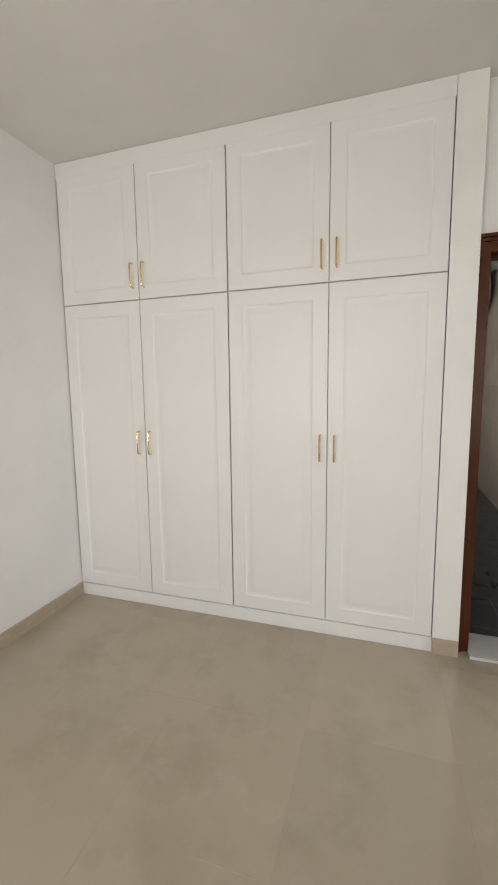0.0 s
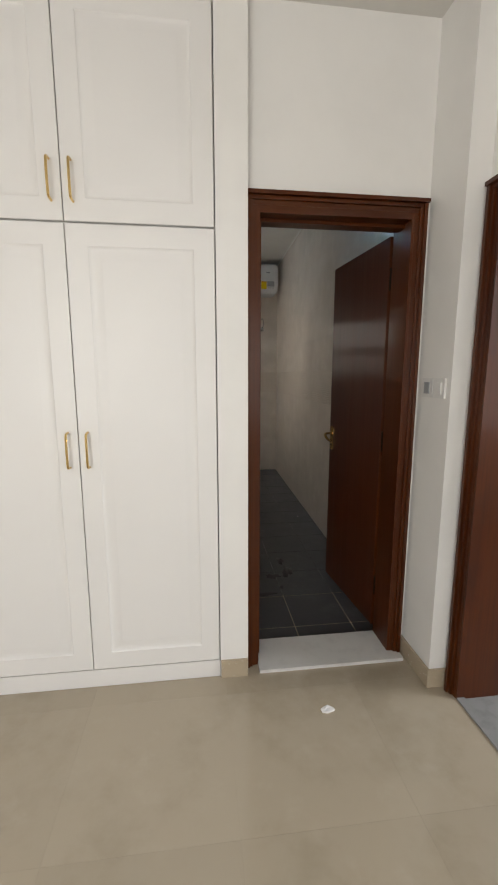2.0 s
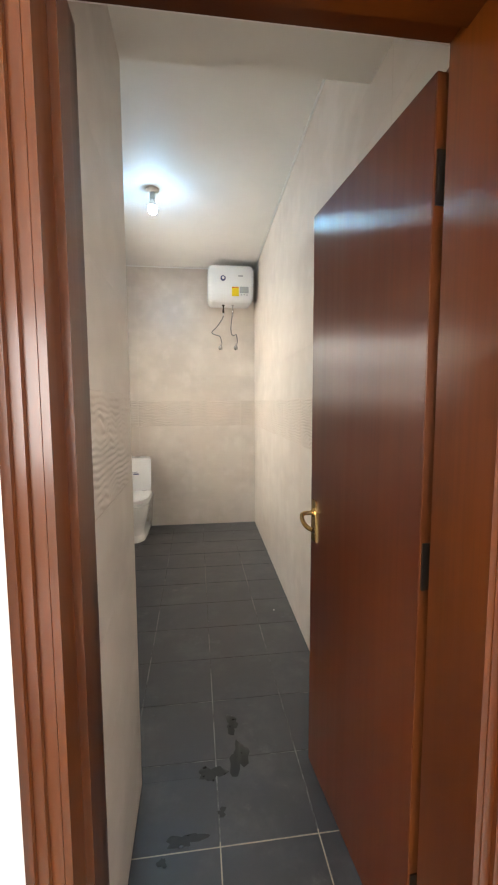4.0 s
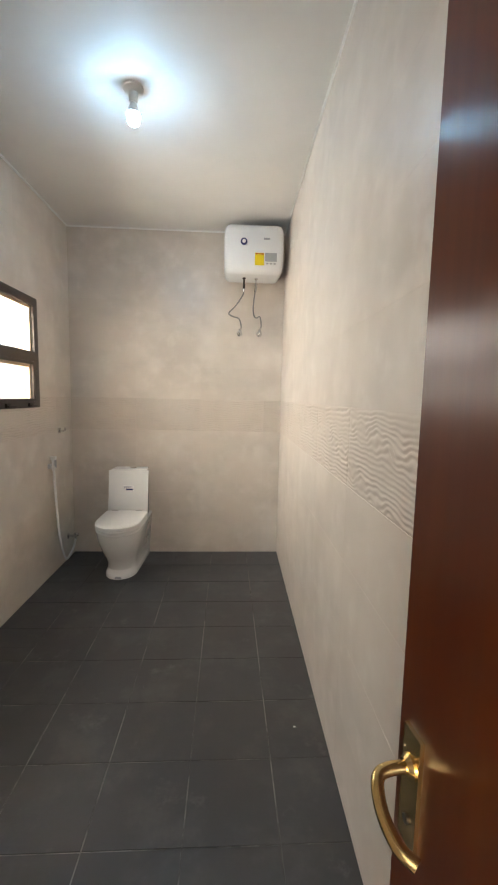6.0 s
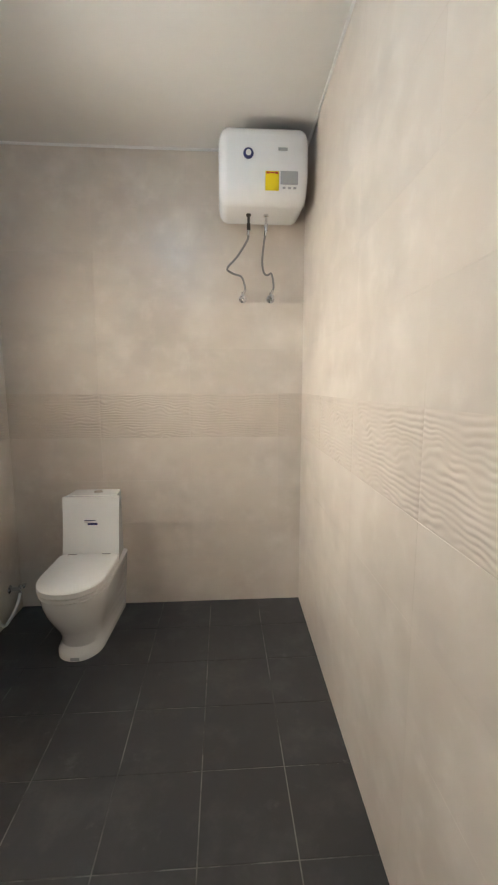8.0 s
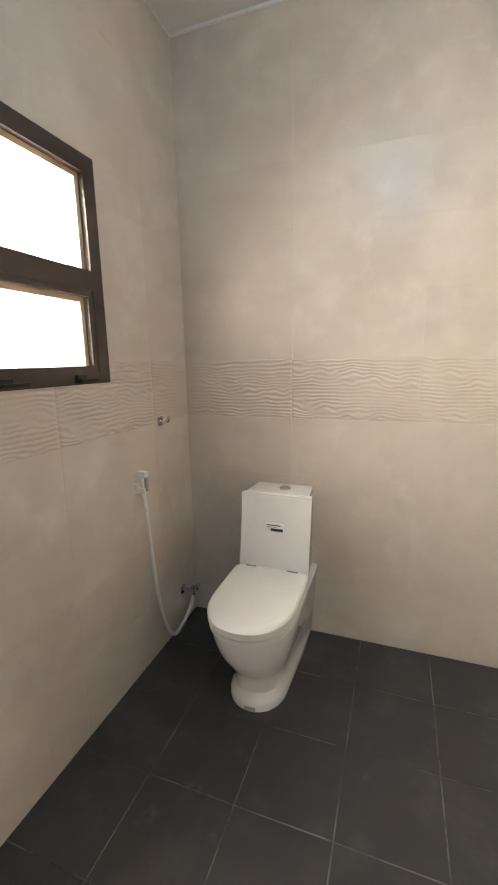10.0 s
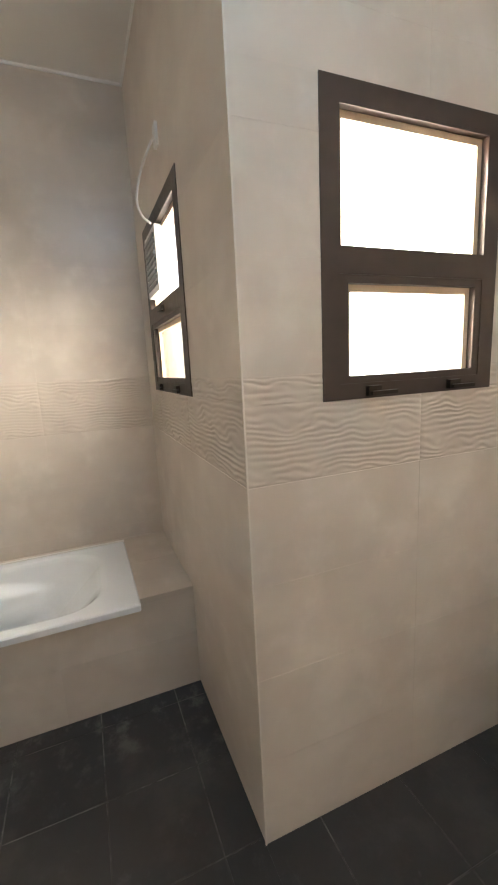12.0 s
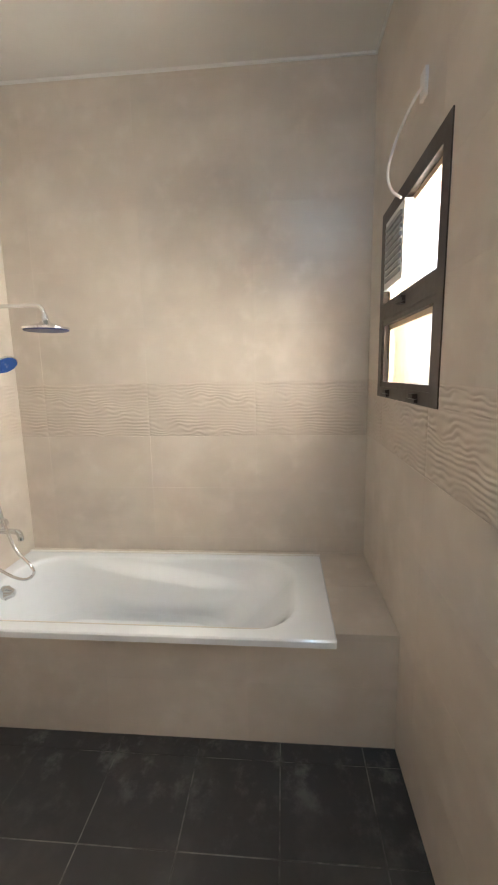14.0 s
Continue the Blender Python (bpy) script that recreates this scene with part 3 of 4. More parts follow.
w1m = Matrix(((0, -1, 0, XW), (1, 0, 0, W1[0]), (0, 0, 1, W1[2]), (0, 0, 0, 1)))
small_window("window_1", "small dark brown aluminium window with obscured glass", w1m, W1[1] - W1[0], W1[3] - W1[2])
w2m = Matrix.Translation((W2[0], YO, W2[2]))
small_window("window_2", "small brown aluminium window above the bath, fan fitted", w2m, W2[1] - W2[0], W2[3] - W2[2], True)

# exhaust fan in the upper light of the bath window, with its cable
fan = thing("exhaust_fan", "white plastic extractor fan set in the window pane", "exhaust fan", (-2.045, YO + 0.03, 2.005))
bm = bbox(-0.135, 0.135, -0.044, 0.026, -0.135, 0.135, 0.012, 3)
part("housing", bm, WHITEPLASTIC, fan)
for i in range(9):
    z = -0.10 + 0.025 * i
    part("louvre", bbox(-0.11, 0.11, -0.052, -0.042, z - 0.007, z + 0.007, 0.003, 1), GREYPRINT, fan)
part("duct", bbox(-0.10, 0.10, 0.026, 0.055, -0.10, 0.10, 0.02), WHITEPLASTIC, fan)
cord = thing("fan_cable", "loose white cable hanging from the wall to the fan", "cable", (-1.80, YO, 2.35))
bm = bmesh.new()
tube(bm, [(0.03, -0.006, 0.06), (0.0, -0.03, 0.03), (-0.08, -0.06, -0.04), (-0.12, -0.075, -0.12), (-0.12, -0.06, -0.18), (-0.10, -0.03, -0.215)], 0.005, n=8)
part("cord", bm, WHITEPLASTIC, cord)
part("terminal_cover", bbox(0.005, 0.05, -0.012, -0.001, 0.02, 0.10, 0.005), WHITEPLASTIC, cord)

# bedroom and hall windows behind the camera
for nm, x0, x1, y0, y1, z0, z1 in (("window_3", -2.35, -0.35, BS - 0.13, BS - 0.08, 0.65, 2.45), ("window_4", 3.22, 3.27, -1.7, -0.3, 0.9, 2.5)):
    root = thing(nm, "wide window lighting the room", "window")
    root["kind"] = "structure"
    bm = bmesh.new()
    t = 0.05
    if x1 - x0 > y1 - y0:
        for a, b, c, d in ((x0, x0 + t, z0, z1), (x1 - t, x1, z0, z1), (x0 + t, x1 - t, z0, z0 + t), (x0 + t, x1 - t, z1 - t, z1), ((x0 + x1) / 2 - 0.03, (x0 + x1) / 2 + 0.03, z0 + t, z1 - t)):
            box(bm, a, b, y0, y1, c, d)
    else:
        for a, b, c, d in ((y0, y0 + t, z0, z1), (y1 - t, y1, z0, z1), (y0 + t, y1 - t, z0, z0 + t), (y0 + t, y1 - t, z1 - t, z1)):
            box(bm, x0, x1, a, b, c, d)
    part("window_frame", bm, BROWNALU, root)

# ---------------------------------------------------------------- toilet


def d_ring(cx, front, back, hw, z, n=28, power=2.0, hb=None):
    """A D-shaped outline: rounded front, straight sides, rounded back corners."""
    pts = []
    straight = front + hw * 1.25
    half = n // 2
    for i in range(half + 1):
        a = math.pi * i / half
        c, s = math.cos(a), math.sin(a)
        pts.append((cx - hw * math.copysign(abs(c) ** (2 / power), c), straight - (straight - front) * abs(s) ** (2 / power), z))
    r = min(0.03, hw * 0.4)
    hw = hb or hw
    for k in range(4):
        a = math.pi / 2 * k / 3
        pts.append((cx + hw - r + r * math.cos(a), back - r + r * math.sin(a), z))
    for k in range(4):
        a = math.pi / 2 + math.pi / 2 * k / 3
        pts.append((cx - hw + r + r * math.cos(a), back - r + r * math.sin(a), z))
    return pts


TX = -0.435
toilet = thing("toilet", "white porcelain one-piece toilet with closed lid", "toilet", (TX, YN, 0))


def shifted(rings):
    return [[(x, y - YN, z) for x, y, z in r] for r in rings]


bm = bmesh.new()
prof = [(0.0, 3.748, 0.132), (0.026, 3.748, 0.132), (0.040, 3.757, 0.126), (0.065, 3.785, 0.118), (0.11, 3.785, 0.121), (0.17, 3.745, 0.134), (0.23, 3.700, 0.151), (0.29, 3.662, 0.166), (0.35, 3.638, 0.177), (0.385, 3.630, 0.182), (0.408, 3.628, 0.183), (0.414, 3.636, 0.176)]
loft(bm, shifted([d_ring(0, f, YN - 0.004, hw, z, 32, 2.15, 0.152 + 0.07 * min(z, 0.42)) for z, f, hw in prof]))
part("bowl", bm, PORCELAIN, toilet)
bm = bmesh.new()
loft(bm, shifted([d_ring(0, f, 4.095, hw, z, 36, 2.2) for z, f, hw in ((0.417, 3.63, 0.176), (0.420, 3.614, 0.183), (0.440, 3.611, 0.184), (0.444, 3.618, 0.18))]))
part("seat", bm, WHITEPLASTIC, toilet)
bm = bmesh.new()
loft(bm, shifted([d_ring(0, f, 4.108, hw, z, 36, 2.2) for z, f, hw in ((0.447, 3.618, 0.180), (0.450, 3.606, 0.186), (0.476, 3.607, 0.187), (0.484, 3.618, 0.180), (0.488, 3.66, 0.155))]))
part("seat_lid", bm, WHITEPLASTIC, toilet)
for s in (-1, 1):
    bm = bmesh.new()
    tube(bm, [(s * 0.105 - 0.026, 4.100 - YN, 0.484), (s * 0.105 + 0.026, 4.100 - YN, 0.484)], 0.008, steps=1)
    part("seat_hinge", bm, CHROME, toilet, "chrome seat hinge")
# the cistern narrows towards the wall behind a leaning front plate
front = ((0.400, 4.116, 0.178), (0.46, 4.124, 0.177), (0.60, 4.150, 0.176), (0.838, 4.184, 0.178))
bm = bmesh.new()
loft(bm, [[(-hw, f - YN, z), (hw, f - YN, z), (hw - 0.008, f + 0.030 - YN, z), (-hw + 0.008, f + 0.030 - YN, z)] for z, f, hw in front])
bevel(bm, 0.008, 3)
part("cistern_front", bm, PORCELAIN, toilet)
bm = bmesh.new()
loft(bm, [[(-hw + 0.014, f + 0.028 - YN, z), (hw - 0.014, f + 0.028 - YN, z), (hw - 0.030, -0.006, z), (-hw + 0.030, -0.006, z)] for z, f, hw in front[:3] + ((0.800, 4.178, 0.177),)])
bevel(bm, 0.010, 3)
part("cistern", bm, PORCELAIN, toilet)
bm = bmesh.new()
loft(bm, [[(-0.160, 4.214 - YN, z), (0.160, 4.214 - YN, z), (0.146, -0.006, z), (-0.146, -0.006, z)] for z in (0.802, 0.842)])
bevel(bm, 0.008, 3)
part("cistern_lid", bm, PORCELAIN, toilet)
bm = bmesh.new()
revolve(bm, [(0.030, 0), (0.030, 0.004), (0.024, 0.008), (0.010, 0.009)], (0.02, -0.085, 0.842), n=20)
part("flush_button", bm, CHROME, toilet, "round chrome flush button")
st = part("sticker", bbox(-0.045, 0.045, 4.1565 - YN, 4.1625 - YN, 0.655, 0.70), PAPER, toilet, "small printed maker's sticker")
for x0, x1, z0, z1, mat in ((-0.04, 0.03, 0.688, 0.693, NAVY), (-0.02, 0.042, 0.660, 0.674, NAVY), (-0.04, 0.01, 0.679, 0.683, GREYPRINT)):
    part("print", bbox(x0, x1, 4.1553 - YN, 4.1563 - YN, z0, z1), mat, st)
part("sticker", bbox(-0.02, 0.03, 3.7435 - YN, 3.7455 - YN, 0.008, 0.026), GREYPRINT, toilet, "small grey sticker at the foot")

# ---------------------------------------------------------------- water heater
heater = thing("water_heater", "white horizontal wall-hung electric water heater", "water heater", (0.655, YN, 2.735))
HY0, HY1 = 3.975 - YN, -0.02
bm = bmesh.new()
rings = []
for x, k in ((-0.25, 0.06), (-0.243, 0.03), (-0.226, 0.009), (-0.20, 0.0), (0.20, 0.0), (0.226, 0.009), (0.243, 0.03), (0.25, 0.06)):
    ring = []
    y0, y1, z0, z1 = HY0 + k, HY1 - k, -0.178 + k, 0.205 - k
    for cy, cz, a0, r in ((y1 - 0.05, z1 - 0.05, 0, 0.05), (y0 + 0.06, z1 - 0.06, 90, 0.06), (y0 + 0.10, z0 + 0.10, 180, 0.10), (y1 - 0.03, z0 + 0.03, 270, 0.03)):
        for j in range(7):
            a = radians(a0 + 15 * j)
            ring.append((x, cy + r * math.cos(a), cz + r * math.sin(a)))
    rings.append(ring)
loft(bm, rings)
part("casing", bm, ENAMEL, heater)
bm = bmesh.new()
revolve(bm, [(0.028, 0), (0.028, -0.008), (0.023, -0.012)], (-0.088, HY0 + 0.002, 0.055), "y", 28)
dial = part("thermostat_dial", bm, NAVY, heater, "dark blue thermostat dial")
bm = bmesh.new()
revolve(bm, [(0.015, -0.010), (0.015, -0.016), (0.012, -0.018)], (-0.088, HY0 + 0.002, 0.055), "y", 24)
part("knob", bm, WHITEPLASTIC, dial)
part("badge", bbox(0.075, 0.125, HY0 - 0.002, HY0 + 0.002, 0.075, 0.09), GREYPRINT, heater)
lab = part("energy_label", bbox(0.005, 0.080, HY0 - 0.003, HY0 + 0.002, -0.128, -0.030), YELLOW, heater, "bright yellow energy label")
for x0, x1, z0, z1 in ((0.01, 0.028, -0.044, -0.034), (0.057, 0.075, -0.044, -0.034), (0.03, 0.055, -0.042, -0.036)):
    part("print", bbox(x0, x1, HY0 - 0.0045, HY0 - 0.003, z0, z1), RED, lab)
part("rating_plate", bbox(0.088, 0.185, HY0 - 0.003, HY0 + 0.002, -0.095, -0.028), GREYPRINT, heater, "grey rating plate with small print")
for x in (0.10, 0.13, 0.16):
    part("print", bbox(x, x + 0.016, HY0 - 0.002, HY0 + 0.002, -0.118, -0.108), GREYPRINT, heater)
for i, x in enumerate((-0.075, 0.03)):
    bm = bmesh.new()
    revolve(bm, [(0.015, 0.004), (0.015, -0.010), (0.008, -0.014), (0.008, -0.050), (0.011, -0.052), (0.011, -0.091)], (x, -0.20, -0.178), n=12)
    part("pipe_union", bm, CHROME if i else DARKMETAL, heater)
for mx in (-0.15, 0.15):
    part("bracket", bbox(mx - 0.02, mx + 0.02, -0.022, -0.001, 0.05, 0.16), DARKMETAL, heater)

hose_pts = (
    [(-0.075, -0.20, -0.268), (-0.082, -0.19, -0.32), (-0.145, -0.16, -0.41), (-0.203, -0.12, -0.466), (-0.165, -0.09, -0.490), (-0.11, -0.07, -0.505), (-0.088, -0.055, -0.575), (-0.098, -0.05, -0.605)],
    [(0.03, -0.20, -0.268), (0.018, -0.19, -0.34), (0.012, -0.16, -0.43), (0.025, -0.12, -0.485), (0.05, -0.09, -0.495), (0.08, -0.07, -0.482), (0.096, -0.055, -0.555), (0.082, -0.05, -0.605)],
)
for pts in hose_pts:
    hs = thing("supply_hose", "flexible braided steel water hose below the heater", "hose", (0.655, YN, 2.735), "heater hoses")
    bm = bmesh.new()
    tube(bm, pts, 0.0064, n=10, steps=10, ribbed=0.04)
    part("braid", bm, BRAID, hs)
    for p, q in ((pts[0], pts[1]), (pts[-1], pts[-2])):
        bm = bmesh.new()
        v = (Vector(q) - Vector(p)).normalized() * 0.028
        tube(bm, [p, Vector(p) + v], 0.0098, n=8, steps=1)
        part("ferrule", bm, CHROME, hs, "chrome ferrule")
for x in (0.554, 0.736):
    av = thing("angle_valve", "small chrome angle valve on the tiled wall", "valve", (x, YN, 2.122), "heater valves")
    bm = bmesh.new()
    revolve(bm, [(0.026, 0), (0.026, -0.004), (0.012, -0.010), (0.012, -0.055)], (0, 0, -0.012), "y", 16)
    part("body", bm, CHROME, av)
    bm = bmesh.new()
    revolve(bm, [(0.010, -0.02), (0.010, 0.02), (0.0125, 0.021), (0.0125, 0.034)], (0, -0.05, -0.012), "z", 12)
    part("outlet", bm, CHROME, av)
    bm = bmesh.new()
    revolve(bm, [(0.016, 0), (0.019, -0.008), (0.017, -0.026), (0.010, -0.03)], (0, -0.058, -0.012), "y", 10)
    part("knob", bm, CHROME, av)

# ---------------------------------------------------------------- bidet sprayer and hook
spray = thing("bidet_sprayer", "white hand sprayer in a wall holder with white hose", "bidet sprayer", (XW, 3.85, 0.96))
bm = bbox(0.0, 0.022, -0.020, 0.020, -0.055, -0.015, 0.005)
part("holder", bm, WHITEPLASTIC, spray)
bm = bmesh.new()
tube(bm, [(0.040, 0, -0.07), (0.038, 0, -0.02), (0.036, 0, 0.028)], 0.012, n=14, steps=4)
box(bm, 0.018, 0.060, -0.015, 0.015, 0.020, 0.046)
part("spray_head", bm, WHITEPLASTIC, spray)
part("trigger", bbox(0.05, 0.062, -0.007, 0.007, -0.045, 0.022, 0.003), GREYPRINT, spray)
part("clip", bbox(0.018, 0.056, -0.019, 0.019, -0.052, -0.030, 0.004), WHITEPLASTIC, spray)
bm = bmesh.new()
tube(bm, [(0.040, 0.0, -0.06), (0.042, 0.008, -0.16), (0.046, 0.022, -0.38), (0.050, 0.05, -0.62), (0.056, 0.10, -0.80), (0.060, 0.16, -0.885), (0.064, 0.24, -0.875), (0.066, 0.32, -0.83), (0.068, 0.36, -0.775)], 0.0095, n=10, steps=8)
part("hose", bm, WHITEPLASTIC, spray)
bv = thing("angle_valve", "chrome stop valve feeding the bidet sprayer", "valve", (XW, 4.215, 0.21))
bm = bmesh.new()
revolve(bm, [(0.028, 0), (0.028, 0.004), (0.012, 0.012), (0.012, 0.078)], (0, 0, 0), "x", 16)
part("body", bm, CHROME, bv)
bm = bmesh.new()
revolve(bm, [(0.011, -0.038), (0.011, 0.03)], (0.068, 0, 0), "z", 12)
part("outlet", bm, CHROME, bv)
bm = bmesh.new()
revolve(bm, [(0.009, 0.0), (0.009, 0.03), (0.015, 0.034), (0.015, 0.05)], (0.068, 0, 0), "y", 10)
box(bm, 0.060, 0.076, 0.04, 0.075, -0.004, 0.004)
part("handle", bm, CHROME, bv)
hook = thing("robe_hook", "small chrome robe hook on the tiles", "hook", (XW, 4.075, 1.20))
part("plate", bbox(0.0, 0.008, -0.022, 0.022, -0.022, 0.022, 0.003), CHROME, hook)
bm = bmesh.new()
tube(bm, [(0.006, 0, 0), (0.035, 0, -0.003), (0.052, 0, 0.008), (0.056, 0, 0.028)], 0.0075, n=10)
part("peg", bm, CHROME, hook)

# ---------------------------------------------------------------- ceiling bulb
lamp = thing("ceiling_bulb", "bare lit bulb in a plain lampholder on the ceiling", "light bulb", (-0.031, 2.66, CZ))
bm = bmesh.new()
revolve(bm, [(0.048, 0), (0.048, -0.012), (0.034, -0.022), (0.022, -0.024), (0.022, -0.065), (0.019, -0.07)], n=24)
part("lampholder", bm, WHITEPLASTIC, lamp, "white plastic lampholder")
bm = bmesh.new()
revolve(bm, [(0.014, -0.070), (0.015, -0.078), (0.021, -0.090), (0.030, -0.112), (0.0345, -0.122)], n=24)
part("bulb_base", bm, WHITEPLASTIC, lamp, "white plastic base of the bulb")
bm = bmesh.new()
revolve(bm, [(0.0318, -0.121), (0.0318, -0.132), (0.0305, -0.147), (0.0275, -0.160), (0.018, -0.169), (0.004, -0.173)], n=24)
part("globe", bm, BULB, lamp, "lit cool-white globe")

# ---------------------------------------------------------------- bathtub in its tiled surround
TZ = 0.517
TY0, TY1, TX0, TX1 = YS + 0.004, 2.586, -2.474, -1.726
LX = -1.784
surround = structure("bath_surround", bbox(XB, LX - G, TY1 - 0.02, YO, 0, TZ - 0.006 - G), GROUT_WALL, "beige tiled masonry surround of the bathtub", "bath surround")
bm = bbox(LX - 0.07, LX - G, YS, TY1 - 0.02, 0, TZ - 0.040)
structure("bath_apron_wall", bm, GROUT_WALL, "tiled masonry apron below the bathtub rim", "bath surround")
structure("bath_back_ledge", bbox(XB, TX0 - 0.001, YS, TY1 - 0.02, 0.2, TZ - 0.003), GROUT_WALL, "narrow tiled strip behind the bathtub", "bath surround")


def rounded(x0, x1, y0, y1, r, z, n=6, side=36):
    """A rounded outline with evenly divided straight sides."""
    arcs = []
    for cx, cy, a0 in ((x1 - r, y1 - r, 0), (x0 + r, y1 - r, 90), (x0 + r, y0 + r, 180), (x1 - r, y0 + r, 270)):
        arcs.append([(cx + r * math.cos(radians(a0 + 90 * j / n)), cy + r * math.sin(radians(a0 + 90 * j / n)), z) for j in range(n + 1)])
    pts = []
    for k in range(4):
        pts += arcs[k]
        a, b = arcs[k][-1], arcs[(k + 1) % 4][0]
        pts += [tuple(a[i] + (b[i] - a[i]) * j / side for i in range(3)) for j in range(1, side)]
    return pts


def ease(v, lo, hi):
    v = min(1.0, max(0.0, (v - lo) / (hi - lo)))
    return v * v * (3 - 2 * v)


def moulded(ring):
    """The back of the basin swells out below a ledge that falls towards the head end."""
    out = []
    for x, y, z in ring:
        along = min(1.0, max(0.0, (y - 1.16) / 1.04))
        ledge = TZ - 0.012 - 0.125 * along ** 1.7
        swell = 0.075 * ease(along, 0.0, 0.45) * (1 - ease(along, 0.72, 1.0)) if 0 < along < 1 else 0.0
        back = 1 - ease(x, TX0 + 0.10, TX0 + 0.22)
        low = 1 - ease(z, ledge - 0.040, ledge + 0.014)
        fade = ease(z, TZ - 0.35, TZ - 0.20)
        out.append((x + swell * back * low * fade, y, z))
    return out


tub = thing("bathtub", "white acrylic built-in bathtub with a moulded armrest", "bathtub", (0, 0, 0))
bm = bmesh.new()
rings = [
    rounded(TX0 + 0.02, TX1 - 0.02, TY0 + 0.02, TY1 - 0.02, 0.02, TZ - 0.032),
    rounded(TX0, TX1, TY0, TY1, 0.012, TZ - 0.032),
    rounded(TX0, TX1, TY0, TY1, 0.012, TZ - 0.006),
    rounded(TX0 + 0.006, TX1 - 0.006, TY0 + 0.006, TY1 - 0.006, 0.012, TZ),
    rounded(TX0 + 0.050, TX1 - 0.058, TY0 + 0.07, TY1 - 0.13, 0.19, TZ + 0.001),
]
# the basin: (depth, back, front, foot end, head end)
basin = ((0.001, 0.056, 0.064, 0.078, 0.140), (0.006, 0.060, 0.068, 0.084, 0.152), (0.022, 0.066, 0.074, 0.090, 0.172), (0.11, 0.080, 0.084, 0.106, 0.265),
         (0.22, 0.094, 0.096, 0.126, 0.38), (0.31, 0.110, 0.112, 0.146, 0.48), (0.350, 0.130, 0.132, 0.176, 0.535), (0.360, 0.17, 0.17, 0.23, 0.60))
for a, b in zip(basin, basin[1:]):
    steps = max(1, round((b[0] - a[0]) / 0.006))
    for i in range(steps):
        d, x0, x1, y0, y1 = (p + (q - p) * i / steps for p, q in zip(a, b))
        rings.append(moulded(rounded(TX0 + x0, TX1 - x1, TY0 + y0, TY1 - y1, 0.19, TZ - d)))
d, x0, x1, y0, y1 = basin[-1]
rings.append(rounded(TX0 + x0, TX1 - x1, TY0 + y0, TY1 - y1, 0.15, TZ - d))
vs = loft(bm, rings, False)
bm.faces.new(vs[-1])
part("tub_shell", bm, ACRYLIC, tub)
bm = bmesh.new()
revolve(bm, [(0.036, -0.02), (0.036, 0.012), (0.030, 0.02), (0.020, 0.045), (0.012, 0.05)], ((TX0 + TX1) / 2, TY0 + 0.10, TZ - 0.055), "y", 20)
part("overflow", bm, CHROME, tub, "round chrome overflow")
bm = bmesh.new()
revolve(bm, [(0.03, 0), (0.03, 0.004), (0.02, 0.006)], ((TX0 + TX1) / 2, 1.32, TZ - 0.3595), "z", 20)
part("drain", bm, CHROME, tub, "chrome drain")
structure("bath_sealant", bbox(TX0 - 0.012, TX0 + 0.002, TY0, TY1, TZ - 0.012, TZ + 0.004), SEALANT, "white sealant bead along the bath", "trim")

# ---------------------------------------------------------------- shower fittings on the south wall
SX = -2.10
shower = thing("rain_shower", "chrome rain shower head on a long arm", "shower head", (SX, YS, 1.845))
bm = bmesh.new()
tube(bm, [(0, 0.0, 0.0), (0, 0.2, 0.004), (0, 0.40, 0.004), (0, 0.442, -0.008), (0, 0.455, -0.040)], 0.009, n=12)
part("arm", bm, CHROME, shower)
bm = bmesh.new()
revolve(bm, [(0.028, 0), (0.028, 0.006), (0.014, 0.012)], (0, 0, 0), "y", 20)
part("flange", bm, CHROME, shower)
bm = bmesh.new()
revolve(bm, [(0.010, -0.035), (0.015, -0.05), (0.014, -0.062), (0.028, -0.074), (0.075, -0.088), (0.098, -0.094), (0.098, -0.102)], (0, 0.455, 0), n=36)
head = part("head", bm, CHROME, shower)
bm = bmesh.new()
revolve(bm, [(0.095, -0.1025), (0.093, -0.107)], (0, 0.455, 0), n=36)
part("spray_face", bm, NAVY, head, "dark blue spray face")

mixer = thing("bath_mixer", "chrome wall bath mixer with spout", "tap", (SX, YS, 0.790))
bm = bmesh.new()
tube(bm, [(-0.12, 0.055, 0), (0.12, 0.055, 0)], 0.024, n=16, steps=1)
part("body", bm, CHROME, mixer)
for s in (-1, 1):
    bm = bmesh.new()
    revolve(bm, [(0.032, 0), (0.030, 0.012), (0.016, 0.016), (0.016, 0.05)], (s * 0.075, 0, 0), "y", 18)
    part("flange", bm, CHROME, mixer)
bm = bmesh.new()
tube(bm, [(0, 0.05, 0.0), (0, 0.14, 0.0), (0, 0.20, -0.002), (0, 0.218, -0.02), (0, 0.22, -0.045)], 0.014, n=12)
part("spout", bm, CHROME, mixer)
bm = bmesh.new()
tube(bm, [(0, 0.055, 0.02), (0, 0.065, 0.05), (0, 0.13, 0.07)], 0.008, n=10)
part("lever", bm, CHROME, mixer)

